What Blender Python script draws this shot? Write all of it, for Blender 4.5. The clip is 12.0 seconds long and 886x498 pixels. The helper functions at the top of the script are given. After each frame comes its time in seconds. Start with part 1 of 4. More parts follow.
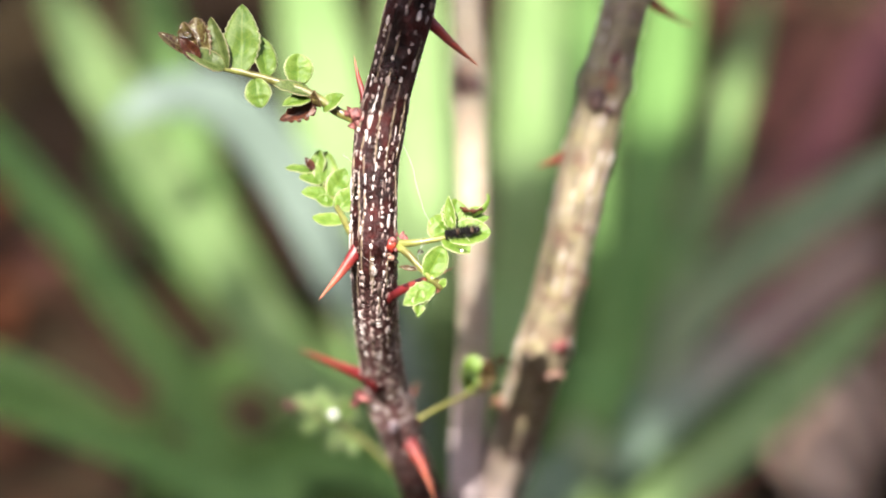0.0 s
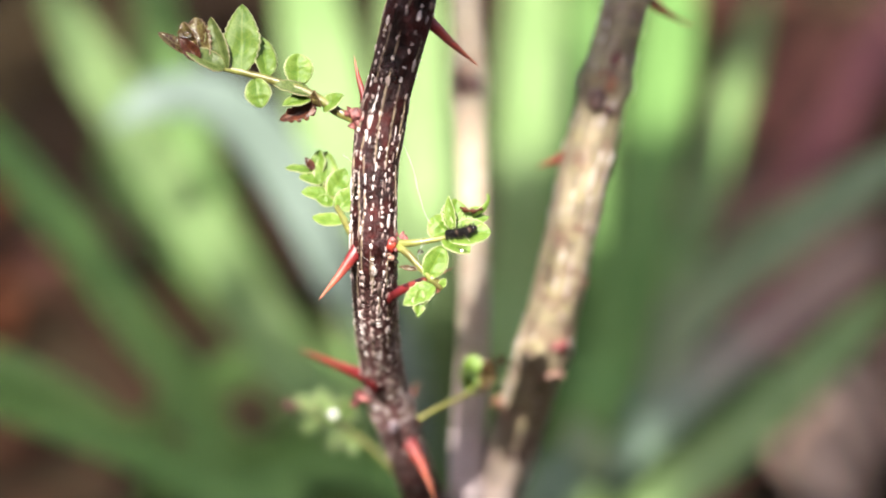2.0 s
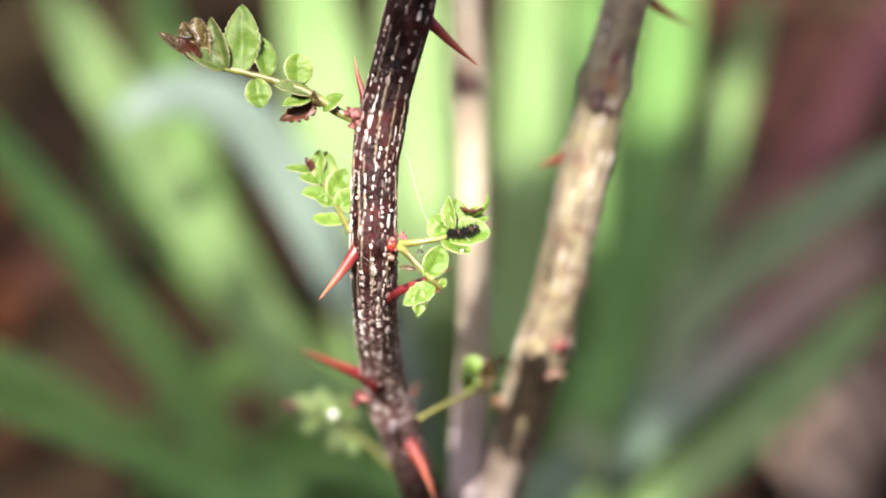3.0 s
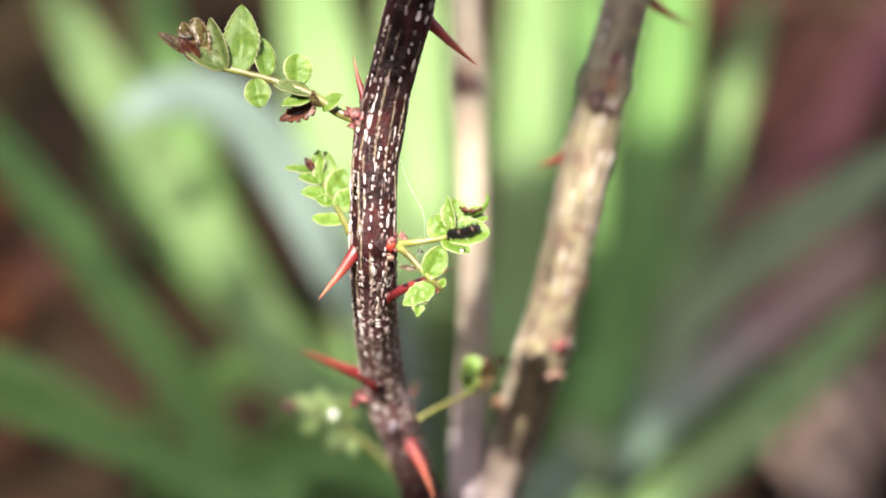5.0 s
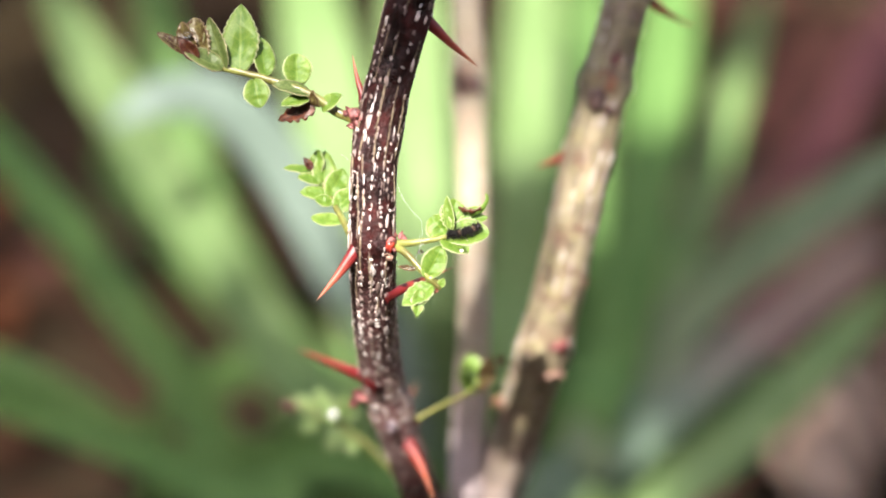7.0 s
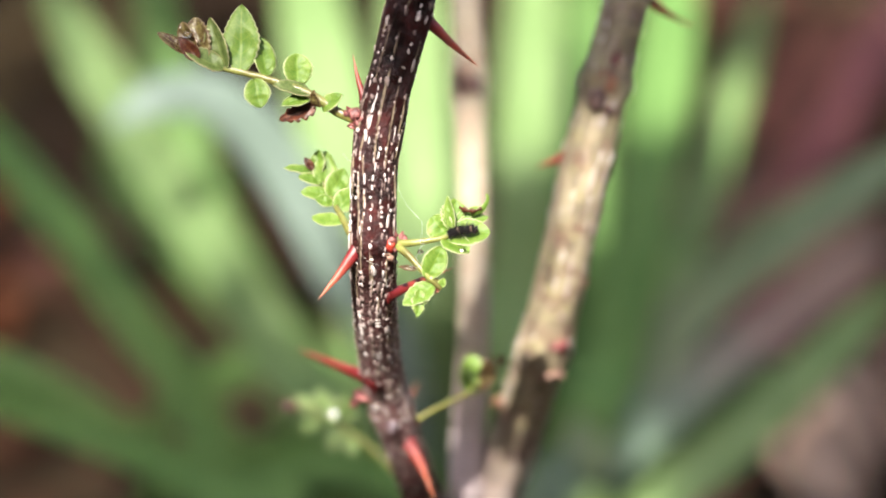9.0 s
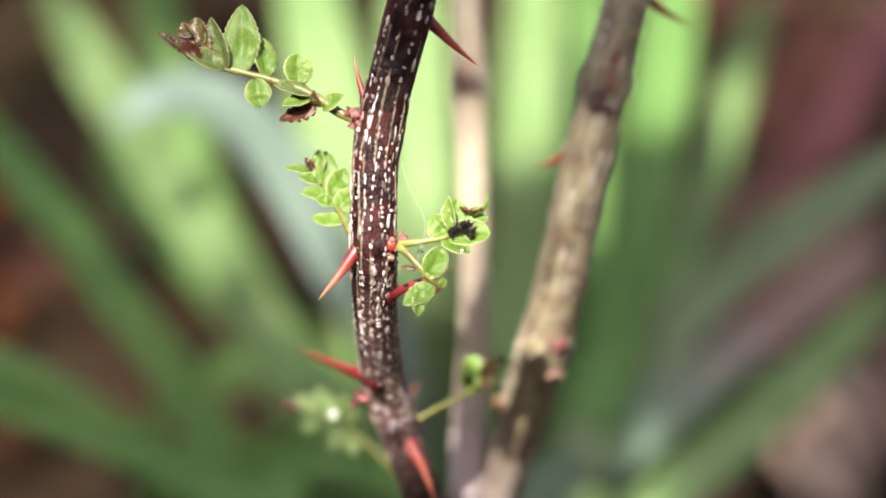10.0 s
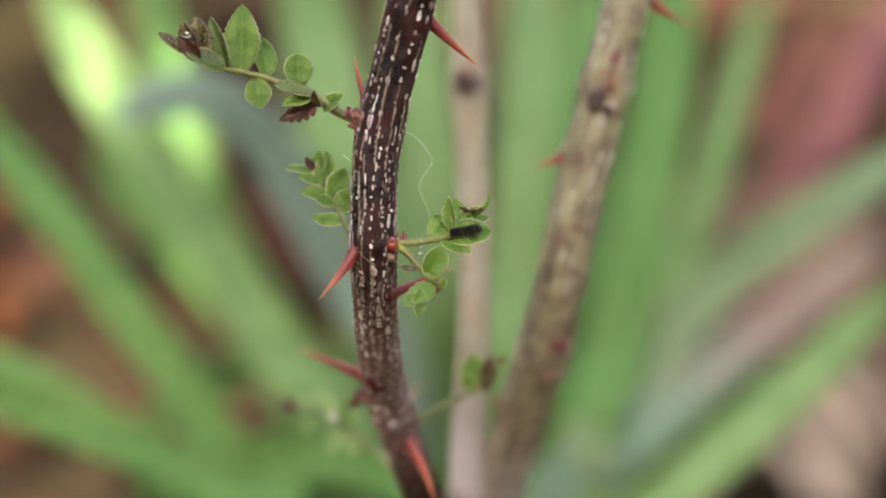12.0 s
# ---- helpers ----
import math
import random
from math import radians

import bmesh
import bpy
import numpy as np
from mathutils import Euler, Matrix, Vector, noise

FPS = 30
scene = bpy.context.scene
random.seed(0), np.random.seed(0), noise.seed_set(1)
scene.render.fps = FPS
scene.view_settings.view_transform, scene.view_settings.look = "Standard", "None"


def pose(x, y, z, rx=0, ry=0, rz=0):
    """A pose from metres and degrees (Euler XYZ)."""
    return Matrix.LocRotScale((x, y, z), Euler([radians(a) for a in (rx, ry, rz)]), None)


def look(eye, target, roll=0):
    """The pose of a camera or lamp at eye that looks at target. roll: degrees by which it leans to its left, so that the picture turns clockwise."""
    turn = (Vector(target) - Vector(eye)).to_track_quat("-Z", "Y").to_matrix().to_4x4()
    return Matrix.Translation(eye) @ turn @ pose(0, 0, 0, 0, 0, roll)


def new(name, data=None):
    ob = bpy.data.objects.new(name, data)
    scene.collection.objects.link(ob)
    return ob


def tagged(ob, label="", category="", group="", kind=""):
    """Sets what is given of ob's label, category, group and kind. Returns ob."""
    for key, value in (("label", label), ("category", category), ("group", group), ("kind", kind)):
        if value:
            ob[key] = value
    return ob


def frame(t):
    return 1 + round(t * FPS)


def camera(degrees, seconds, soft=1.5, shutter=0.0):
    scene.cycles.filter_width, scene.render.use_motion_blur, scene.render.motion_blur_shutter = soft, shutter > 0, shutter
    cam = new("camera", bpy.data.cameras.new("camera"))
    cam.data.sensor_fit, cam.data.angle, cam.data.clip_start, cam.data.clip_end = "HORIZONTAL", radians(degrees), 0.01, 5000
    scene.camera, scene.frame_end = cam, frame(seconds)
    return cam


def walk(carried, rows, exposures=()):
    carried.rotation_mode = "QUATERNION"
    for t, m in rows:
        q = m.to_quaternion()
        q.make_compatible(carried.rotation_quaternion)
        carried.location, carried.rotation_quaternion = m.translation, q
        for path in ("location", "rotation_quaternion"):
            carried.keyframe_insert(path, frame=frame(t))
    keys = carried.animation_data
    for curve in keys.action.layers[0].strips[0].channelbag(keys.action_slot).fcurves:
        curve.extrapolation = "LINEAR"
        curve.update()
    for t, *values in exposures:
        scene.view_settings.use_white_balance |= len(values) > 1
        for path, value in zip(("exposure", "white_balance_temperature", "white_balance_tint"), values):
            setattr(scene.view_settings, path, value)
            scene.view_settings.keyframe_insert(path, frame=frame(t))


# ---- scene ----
# A prickly shrub twig close up, with a strap-leaved clump and litter behind it. Metres, z up.
cam = camera(22, 12.0, soft=2.0)
REACH = 0.25
TILT = radians(20)
FOCUS = Vector((0, 0, 0.30))
RIGHT = Vector((1, 0, 0))
AWAY = Vector((0, math.cos(TILT), -math.sin(TILT)))
UP = Vector((0, math.sin(TILT), math.cos(TILT)))
EYE = FOCUS - AWAY * REACH
LENS = look(EYE, FOCUS)
cam.data.dof.use_dof = True
cam.data.dof.focus_distance = REACH
cam.data.dof.aperture_fstop = 10.0
walk(cam, [(0, LENS), (12, LENS)], exposures=[(0, 1.74, 6550, 12), (10.2, 1.62, 6650, 10), (10.6, 1.52, 6750, 7), (11.2, 2.1, 7050, -1), (11.6, 2.4, 7150, -4), (12, 2.75, 7180, -2)])

# ---- light ----
TO_SUN = Vector((-0.18, -0.68, 0.66)).normalized()
world = bpy.data.worlds.new("sky")
scene.world = world
world.use_nodes = True
sky = world.node_tree.nodes.new("ShaderNodeTexSky")
sky.sky_type, sky.sun_disc = "NISHITA", False
sky.sun_elevation = math.asin(TO_SUN.z)
sky.air_density, sky.dust_density, sky.ozone_density = 0.8, 4.0, 0.6
sky.sun_rotation = math.atan2(TO_SUN.x, TO_SUN.y)
backing = world.node_tree.nodes["Background"]
backing.inputs["Strength"].default_value = 0.15
world.node_tree.links.new(sky.outputs[0], backing.inputs[0])
sun = new("sun", bpy.data.lights.new("sun", "SUN"))
sun.data.energy, sun.data.angle, sun.data.color = 5.0, radians(0.8), (1.0, 0.95, 0.86)
sun.matrix_world = look(FOCUS + TO_SUN * 3, FOCUS)


# ---- materials ----
def shader(name):
    m = bpy.data.materials.new(name)
    m.use_nodes = True
    t = m.node_tree
    return m, t, t.nodes["Principled BSDF"]


def node(t, kind, **sets):
    n = t.nodes.new(kind)
    for k, v in sets.items():
        n.inputs[k].default_value = v
    return n


def ramp(t, fac, stops):
    n = t.nodes.new("ShaderNodeValToRGB")
    while len(n.color_ramp.elements) < len(stops):
        n.color_ramp.elements.new(0.5)
    for e, (p, c) in zip(n.color_ramp.elements, stops):
        e.position, e.color = p, (*c, 1)
    t.links.new(fac, n.inputs[0])
    return n.outputs[0]


def mix(t, fac, a, b, how="MIX"):
    n = t.nodes.new("ShaderNodeMix")
    n.data_type, n.blend_type = "RGBA", how
    for s, v in ((n.inputs[0], fac), (n.inputs[6], a), (n.inputs[7], b)):
        if isinstance(v, (int, float)):
            s.default_value = v
        elif isinstance(v, tuple):
            s.default_value = (*v, 1)
        else:
            t.links.new(v, s)
    return n.outputs[2]


def noise_of(t, scale, coord, detail=4.0, stretch=None):
    if stretch:
        mp = t.nodes.new("ShaderNodeMapping")
        mp.inputs["Scale"].default_value = stretch
        t.links.new(coord, mp.inputs[0])
        coord = mp.outputs[0]
    n = node(t, "ShaderNodeTexNoise", Scale=scale, Detail=detail)
    t.links.new(coord, n.inputs["Vector"])
    return n.outputs[0]


def bump(t, b, height, strength, distance):
    n = node(t, "ShaderNodeBump", Strength=strength, Distance=distance)
    t.links.new(height, n.inputs["Height"])
    t.links.new(n.outputs[0], b.inputs["Normal"])


def bark(name, dark, light, red, film, rough=0.4, balance=0.5, gloss=0.4, wet=0.0, pale_band=None, lines=(22, 0.4, 1)):
    """Streaked bark with reddish and greyish blotches; an optional paler band lies between heights along the stem, in
    mm.
    """
    m, t, b = shader(name)
    uv = t.nodes.new("ShaderNodeUVMap").outputs[0]
    ob = t.nodes.new("ShaderNodeTexCoord").outputs["Object"]
    streak = noise_of(t, 1.0, uv, 6, lines)
    blotch = noise_of(t, 330, ob, 5)
    veil = noise_of(t, 520, ob, 6)
    fine = noise_of(t, 2600, ob, 4)
    c = ramp(t, streak, [(balance - 0.16, dark), (balance + 0.2, light)])
    c = mix(t, ramp(t, blotch, [(0.46, (0, 0, 0)), (0.62, (0.8, 0.8, 0.8))]), c, red)
    c = mix(t, ramp(t, veil, [(0.5, (0, 0, 0)), (0.68, (0.75, 0.75, 0.75))]), c, film)
    if pale_band:
        tone, full, none, most, *foot = pale_band
        sep = t.nodes.new("ShaderNodeSeparateXYZ")
        t.links.new(uv, sep.inputs[0])
        span = t.nodes.new("ShaderNodeMapRange")
        for k, v in zip(("From Min", "From Max", "To Min", "To Max"), (none, full, 0.0, 1.0)):
            span.inputs[k].default_value = v
        t.links.new(sep.outputs[1], span.inputs[0])
        reach = span.outputs[0]
        if foot:
            fade = t.nodes.new("ShaderNodeMapRange")
            for k, v in zip(("From Min", "From Max", "To Min", "To Max"), (*foot, 0.0, 1.0)):
                fade.inputs[k].default_value = v
            t.links.new(sep.outputs[1], fade.inputs[0])
            reach = mix(t, 1.0, reach, fade.outputs[0], "MULTIPLY")
        c = mix(t, mix(t, 1.0, reach, ramp(t, mix(t, 0.5, veil, streak), [(0.33, (0, 0, 0)), (0.5, (most, most, most))]), "MULTIPLY"), c, tone)
    c = mix(t, 0.5, c, ramp(t, fine, [(0.35, (0.2, 0.2, 0.2)), (0.62, (1, 1, 1))]), "MULTIPLY")
    t.links.new(c, b.inputs["Base Color"])
    t.links.new(ramp(t, blotch, [(0.36, (rough * 0.5,) * 3), (0.62, (min(1, rough * 1.8),) * 3)]), b.inputs["Roughness"])
    b.inputs["Specular IOR Level"].default_value = gloss
    bump(t, b, mix(t, 0.45, streak, mix(t, 0.5, veil, fine)), 0.9, 0.0011)
    if wet:
        wrinkle = node(t, "ShaderNodeBump", Strength=1.0, Distance=0.0014)
        t.links.new(mix(t, 0.4, noise_of(t, 1300, ob, 5), fine), wrinkle.inputs["Height"])
        t.links.new(wrinkle.outputs[0], b.inputs["Coat Normal"])
        t.links.new(ramp(t, veil, [(0.42, (0, 0, 0)), (0.6, (wet, wet, wet))]), b.inputs["Coat Weight"])
        b.inputs["Coat Roughness"].default_value = 0.14
    return m


# Lower stem is somewhat paler; the band also holds its sun sheen as colour.
BARK_DARK = bark("dark_bark", (0.003, 0.001, 0.001), (0.022, 0.006, 0.005), (0.06, 0.01, 0.009), (0.05, 0.026, 0.028), 0.4, gloss=0.22, wet=0.35, pale_band=((0.25, 0.13, 0.128), 300.0, 317.0, 0.8, 268.0, 280.0))
BARK_PALE = bark("pale_bark", (0.045, 0.027, 0.02), (0.44, 0.375, 0.245), (0.21, 0.13, 0.095), (0.35, 0.315, 0.17), 0.55, 0.43, 0.25, pale_band=((0.4, 0.315, 0.32), 10.0, 30.0, 0.8), lines=(11, 0.14, 1))
BARK_THIN = bark("thin_pale_bark", (0.22, 0.17, 0.13), (0.45, 0.385, 0.295), (0.37, 0.28, 0.215), (0.35, 0.3, 0.2), 0.6, 0.4, 0.2, pale_band=((0.6, 0.5, 0.515), 254.0, 270.0, 0.95))


def plain(name, a, b2, scale, rough, sub=0.0, gloss=0.5):
    m, t, b = shader(name)
    ob = t.nodes.new("ShaderNodeTexCoord").outputs["Object"]
    n = noise_of(t, scale, ob, 5)
    t.links.new(ramp(t, n, [(0.35, a), (0.65, b2)]), b.inputs["Base Color"])
    b.inputs["Roughness"].default_value = rough
    b.inputs["Specular IOR Level"].default_value = gloss
    if sub:
        b.inputs["Subsurface Weight"].default_value = sub
        b.inputs["Subsurface Radius"].default_value = (1.0, 0.5, 0.25)
        b.inputs["Subsurface Scale"].default_value = 0.0008
    bump(t, b, noise_of(t, scale * 4, ob, 4), 0.35, 0.0002)
    return m


def cork(name, low, middle, high):
    m, t, b = shader(name)
    isle = t.nodes.new("ShaderNodeNewGeometry").outputs["Random Per Island"]
    ob = t.nodes.new("ShaderNodeTexCoord").outputs["Object"]
    c = ramp(t, isle, [(0.0, low), (0.4, middle), (1.0, high)])
    t.links.new(mix(t, 0.5, c, ramp(t, noise_of(t, 2600, ob, 4), [(0.3, (0.4, 0.4, 0.4)), (0.6, (1, 1, 1))]), "MULTIPLY"), b.inputs["Base Color"])
    b.inputs["Roughness"].default_value = 0.36
    bump(t, b, noise_of(t, 5000, ob, 3), 0.4, 0.0002)
    return m


LENTICEL = cork("cork", (0.11, 0.07, 0.06), (0.4, 0.31, 0.29), (0.84, 0.77, 0.75))
RIDGE_CORK = plain("ridge_cork", (0.06, 0.038, 0.026), (0.3, 0.235, 0.16), 900, 0.5, 0.0, 0.3)
OLD_CORK = cork("old_cork", (0.12, 0.07, 0.065), (0.36, 0.26, 0.24), (0.7, 0.59, 0.56))
GREY_CORK = plain("grey_cork", (0.06, 0.042, 0.048), (0.24, 0.19, 0.215), 1500, 0.4, 0.0, 0.6)
BUD = plain("bud_scale", (0.07, 0.012, 0.013), (0.33, 0.13, 0.12), 1300, 0.4, 0.1, 0.4)
RED_KNOB = plain("red_swelling", (0.14, 0.01, 0.01), (0.3, 0.045, 0.025), 1400, 0.25, 0.15)
NODE_DARK = plain("dark_node", (0.045, 0.022, 0.02), (0.11, 0.055, 0.045), 700, 0.5)
DULL_RED = plain("dull_red_scale", (0.1, 0.016, 0.016), (0.2, 0.055, 0.05), 900, 0.5)
KNOB = plain("bud_knob", (0.14, 0.055, 0.035), (0.36, 0.18, 0.11), 900, 0.45)
SCAR = plain("leaf_scar", (0.16, 0.08, 0.055), (0.36, 0.23, 0.17), 1500, 0.6)


def thorn_skin():
    m, t, b = shader("thorn_skin")
    uv = t.nodes.new("ShaderNodeUVMap").outputs[0]
    sep = t.nodes.new("ShaderNodeSeparateXYZ")
    t.links.new(uv, sep.inputs[0])
    ob = t.nodes.new("ShaderNodeTexCoord").outputs["Object"]
    n = noise_of(t, 700, ob, 4)
    along = ramp(t, sep.outputs[1], [(0.0, (0.07, 0.006, 0.007)), (0.22, (0.19, 0.016, 0.018)), (0.6, (0.36, 0.074, 0.042)), (0.93, (0.43, 0.15, 0.075)), (1.0, (0.14, 0.06, 0.03))])
    t.links.new(mix(t, 0.4, along, ramp(t, n, [(0.3, (0.4, 0.35, 0.35)), (0.7, (1, 1, 1))]), "MULTIPLY"), b.inputs["Base Color"])
    b.inputs["Roughness"].default_value = 0.42
    b.inputs["Subsurface Weight"].default_value = 0.25
    b.inputs["Subsurface Radius"].default_value = (1.0, 0.3, 0.15)
    b.inputs["Subsurface Scale"].default_value = 0.0008
    bump(t, b, noise_of(t, 1.0, uv, 4, (18, 3, 1)), 0.25, 0.0002)
    return m


THORN = thorn_skin()


def foliage(name, low, high, rib, edge, rough=0.3, veins=5.0, through_light=0.35, grain=700.0, ribs_along=0.0, vein_mark=0.1, gloss=0.5, dry=None, spread=0.2, rim_mark=0.75, inner=0.0):
    m, t, b = shader(name)
    uv = t.nodes.new("ShaderNodeUVMap").outputs[0]
    sep = t.nodes.new("ShaderNodeSeparateXYZ")
    t.links.new(uv, sep.inputs[0])
    info = t.nodes.new("ShaderNodeObjectInfo")
    ob = t.nodes.new("ShaderNodeTexCoord").outputs["Object"]

    def calc(op, a, c=None):
        n = t.nodes.new("ShaderNodeMath")
        n.operation = op
        for s, v in zip(n.inputs, (a, c)):
            if isinstance(v, (int, float)):
                s.default_value = v
            elif v is not None:
                t.links.new(v, s)
        return n.outputs[0]

    off = calc("ABSOLUTE", calc("SUBTRACT", sep.outputs[0], 0.5))
    patch = mix(t, 0.45, noise_of(t, grain, ob, 5), noise_of(t, grain * 5, ob, 3))
    c = ramp(t, patch, [(0.5 - spread, low), (0.5 + spread, high)])
    if inner:
        c = mix(t, ramp(t, off, [(0.02, (inner,) * 3), (0.36, (0, 0, 0))]), c, low)
    c = mix(t, calc("MULTIPLY", info.outputs["Random"], 0.35), c, low)
    if ribs_along:
        wave = calc("SINE", calc("MULTIPLY", sep.outputs[0], ribs_along))
    else:
        wave = calc("SINE", calc("ADD", calc("MULTIPLY", sep.outputs[1], veins * 6.283), calc("MULTIPLY", off, -11.0)))
    vein = ramp(t, wave, [(0.85, (0, 0, 0)), (1.0, (vein_mark,) * 3)])
    c = mix(t, vein, c, rib)
    mid = ramp(t, off, [(0.01, (0.55, 0.55, 0.55)), (0.045, (0, 0, 0))])
    c = mix(t, mid, c, rib)
    rim = ramp(t, off, [(0.44, (0, 0, 0)), (0.49, (rim_mark,) * 3)])
    c = mix(t, rim, c, edge)
    if dry:
        reach = calc("ADD", sep.outputs[1], calc("MULTIPLY", patch, 0.12))
        c = mix(t, ramp(t, reach, [(0.8, (0, 0, 0)), (0.92, (1, 1, 1))]), c, dry)
    t.links.new(c, b.inputs["Base Color"])
    b.inputs["Roughness"].default_value = rough
    b.inputs["Specular IOR Level"].default_value = gloss
    relief = calc("ADD", calc("MULTIPLY", wave, -0.07), patch)
    bump(t, b, relief, 0.55, 0.0003)
    tr = t.nodes.new("ShaderNodeBsdfTranslucent")
    t.links.new(mix(t, 1.0, c, (1.0, 1.0, 0.45), "MULTIPLY"), tr.inputs[0])
    sh = t.nodes.new("ShaderNodeMixShader")
    sh.inputs[0].default_value = through_light
    t.links.new(b.outputs[0], sh.inputs[1])
    t.links.new(tr.outputs[0], sh.inputs[2])
    t.links.new(sh.outputs[0], t.nodes["Material Output"].inputs[0])
    return m


LEAF = foliage("young_leaf", (0.085, 0.185, 0.016), (0.32, 0.42, 0.1), (0.24, 0.34, 0.06), (0.54, 0.55, 0.34), 0.4, through_light=0.4, gloss=0.4, grain=900, spread=0.18, rim_mark=0.9, vein_mark=0.3, inner=0.75)
LEAF_PALE = foliage("pale_leaf", (0.14, 0.24, 0.06), (0.36, 0.46, 0.18), (0.3, 0.37, 0.17), (0.45, 0.45, 0.3), 0.4, through_light=0.32, gloss=0.45, grain=800, spread=0.16, inner=0.4)
LEAF_BRONZE = foliage("bronzed_leaf", (0.045, 0.014, 0.006), (0.22, 0.19, 0.07), (0.25, 0.2, 0.09), (0.3, 0.2, 0.12), 0.25, through_light=0.35, grain=600, spread=0.1)
LEAF_OLIVE = foliage("olive_leaf", (0.06, 0.1, 0.02), (0.26, 0.32, 0.11), (0.2, 0.24, 0.09), (0.45, 0.38, 0.24), 0.34, through_light=0.35, grain=800, gloss=0.45, spread=0.14, inner=0.5)
LEAF_RED = foliage("withered_leaf", (0.03, 0.007, 0.004), (0.16, 0.05, 0.025), (0.14, 0.075, 0.035), (0.09, 0.04, 0.02), 0.3, grain=900, spread=0.11)
STALK = plain("stalk_skin", (0.1, 0.09, 0.024), (0.19, 0.2, 0.05), 600, 0.35, 0.1)
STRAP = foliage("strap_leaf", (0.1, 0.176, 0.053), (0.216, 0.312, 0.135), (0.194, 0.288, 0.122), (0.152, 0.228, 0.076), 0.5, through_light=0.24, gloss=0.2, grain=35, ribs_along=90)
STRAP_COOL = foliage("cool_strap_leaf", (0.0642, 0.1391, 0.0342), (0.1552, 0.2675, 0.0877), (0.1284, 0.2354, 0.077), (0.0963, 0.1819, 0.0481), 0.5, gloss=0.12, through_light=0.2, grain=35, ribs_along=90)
STRAP_BLUE = foliage("glaucous_strap_leaf", (0.12, 0.17, 0.14), (0.22, 0.285, 0.25), (0.21, 0.28, 0.23), (0.15, 0.21, 0.16), 0.48, gloss=0.25, through_light=0.2, grain=35, ribs_along=90)
STRAP_GREY = foliage("grey_green_strap_leaf", (0.1116, 0.1581, 0.0791), (0.2139, 0.2651, 0.1535), (0.1953, 0.2465, 0.1395), (0.1581, 0.2046, 0.0977), 0.48, gloss=0.22, through_light=0.2, grain=35, ribs_along=90)
STRAP_DYING = foliage("dying_strap_leaf", (0.11, 0.17, 0.115), (0.195, 0.275, 0.2), (0.21, 0.27, 0.21), (0.16, 0.21, 0.15), 0.48, gloss=0.22, through_light=0.2, grain=35, ribs_along=90, dry=(0.24, 0.17, 0.145))
STRAP_PINK = foliage("withered_strap_leaf", (0.135, 0.05, 0.054), (0.26, 0.11, 0.117), (0.21, 0.092, 0.096), (0.135, 0.056, 0.056), 0.6, gloss=0.1, through_light=0.15, grain=35, ribs_along=90)
CANOPY = foliage("tree_leaf", (0.04, 0.1, 0.015), (0.07, 0.15, 0.03), (0.09, 0.17, 0.05), (0.05, 0.1, 0.02), 0.45, through_light=0.15, grain=60)
# Litter colour holds the shade of the deep gaps between the strap leaves.
DEAD_SHADED = foliage("shaded_dead_leaf", (0.0102, 0.0051, 0.00255), (0.0382, 0.017, 0.00935), (0.0425, 0.0213, 0.0119), (0.0153, 0.00765, 0.00425), 0.6, through_light=0.1, grain=90, gloss=0.08)
DEAD_PINK = foliage("pinkish_dead_leaf", (0.051, 0.0168, 0.0132), (0.099, 0.0396, 0.0318), (0.096, 0.042, 0.033), (0.051, 0.0216, 0.0162), 0.6, through_light=0.1, grain=90, gloss=0.08)
STRAW = foliage("straw_leaf", (0.24, 0.158, 0.112), (0.45, 0.33, 0.247), (0.345, 0.255, 0.18), (0.21, 0.139, 0.09), 0.6, through_light=0.1, grain=90, gloss=0.08)
TAN = foliage("tan_dead_leaf", (0.0935, 0.0594, 0.0429), (0.204, 0.138, 0.105), (0.198, 0.138, 0.105), (0.105, 0.066, 0.0484), 0.6, through_light=0.1, grain=90, gloss=0.08)
DEAD_OLIVE = foliage("olive_dead_leaf", (0.045, 0.034, 0.015), (0.1, 0.08, 0.035), (0.1, 0.08, 0.04), (0.05, 0.036, 0.016), 0.6, through_light=0.1, grain=90, gloss=0.08)
DEAD_ORANGE = foliage("orange_dead_leaf", (0.065, 0.0195, 0.0091), (0.104, 0.039, 0.0169), (0.0975, 0.0455, 0.026), (0.052, 0.0195, 0.0091), 0.6, through_light=0.1, grain=90, gloss=0.08)


def soil():
    m, t, b = shader("soil")
    ob = t.nodes.new("ShaderNodeTexCoord").outputs["Object"]
    n, f = noise_of(t, 9, ob, 8), noise_of(t, 160, ob, 6)
    c = ramp(t, n, [(0.35, (0.016, 0.011, 0.006)), (0.7, (0.055, 0.036, 0.018))])
    t.links.new(mix(t, 0.5, c, ramp(t, f, [(0.3, (0.3, 0.3, 0.3)), (0.7, (1, 1, 1))]), "MULTIPLY"), b.inputs["Base Color"])
    b.inputs["Roughness"].default_value = 0.9
    b.inputs["Specular IOR Level"].default_value = 0.1
    bump(t, b, f, 0.8, 0.01)
    return m


SOIL = soil()
BLOCKER_RENDER = plain("blocker_render", (0.1, 0.08, 0.06), (0.2, 0.16, 0.12), 9, 0.9, 0.0, 0.1)


def clear(name, rough, tint=(1, 1, 1)):
    m, t, b = shader(name)
    b.inputs["Base Color"].default_value = (*tint, 1)
    b.inputs["Transmission Weight"].default_value = 1.0
    b.inputs["IOR"].default_value = 1.33
    b.inputs["Roughness"].default_value = rough
    return m


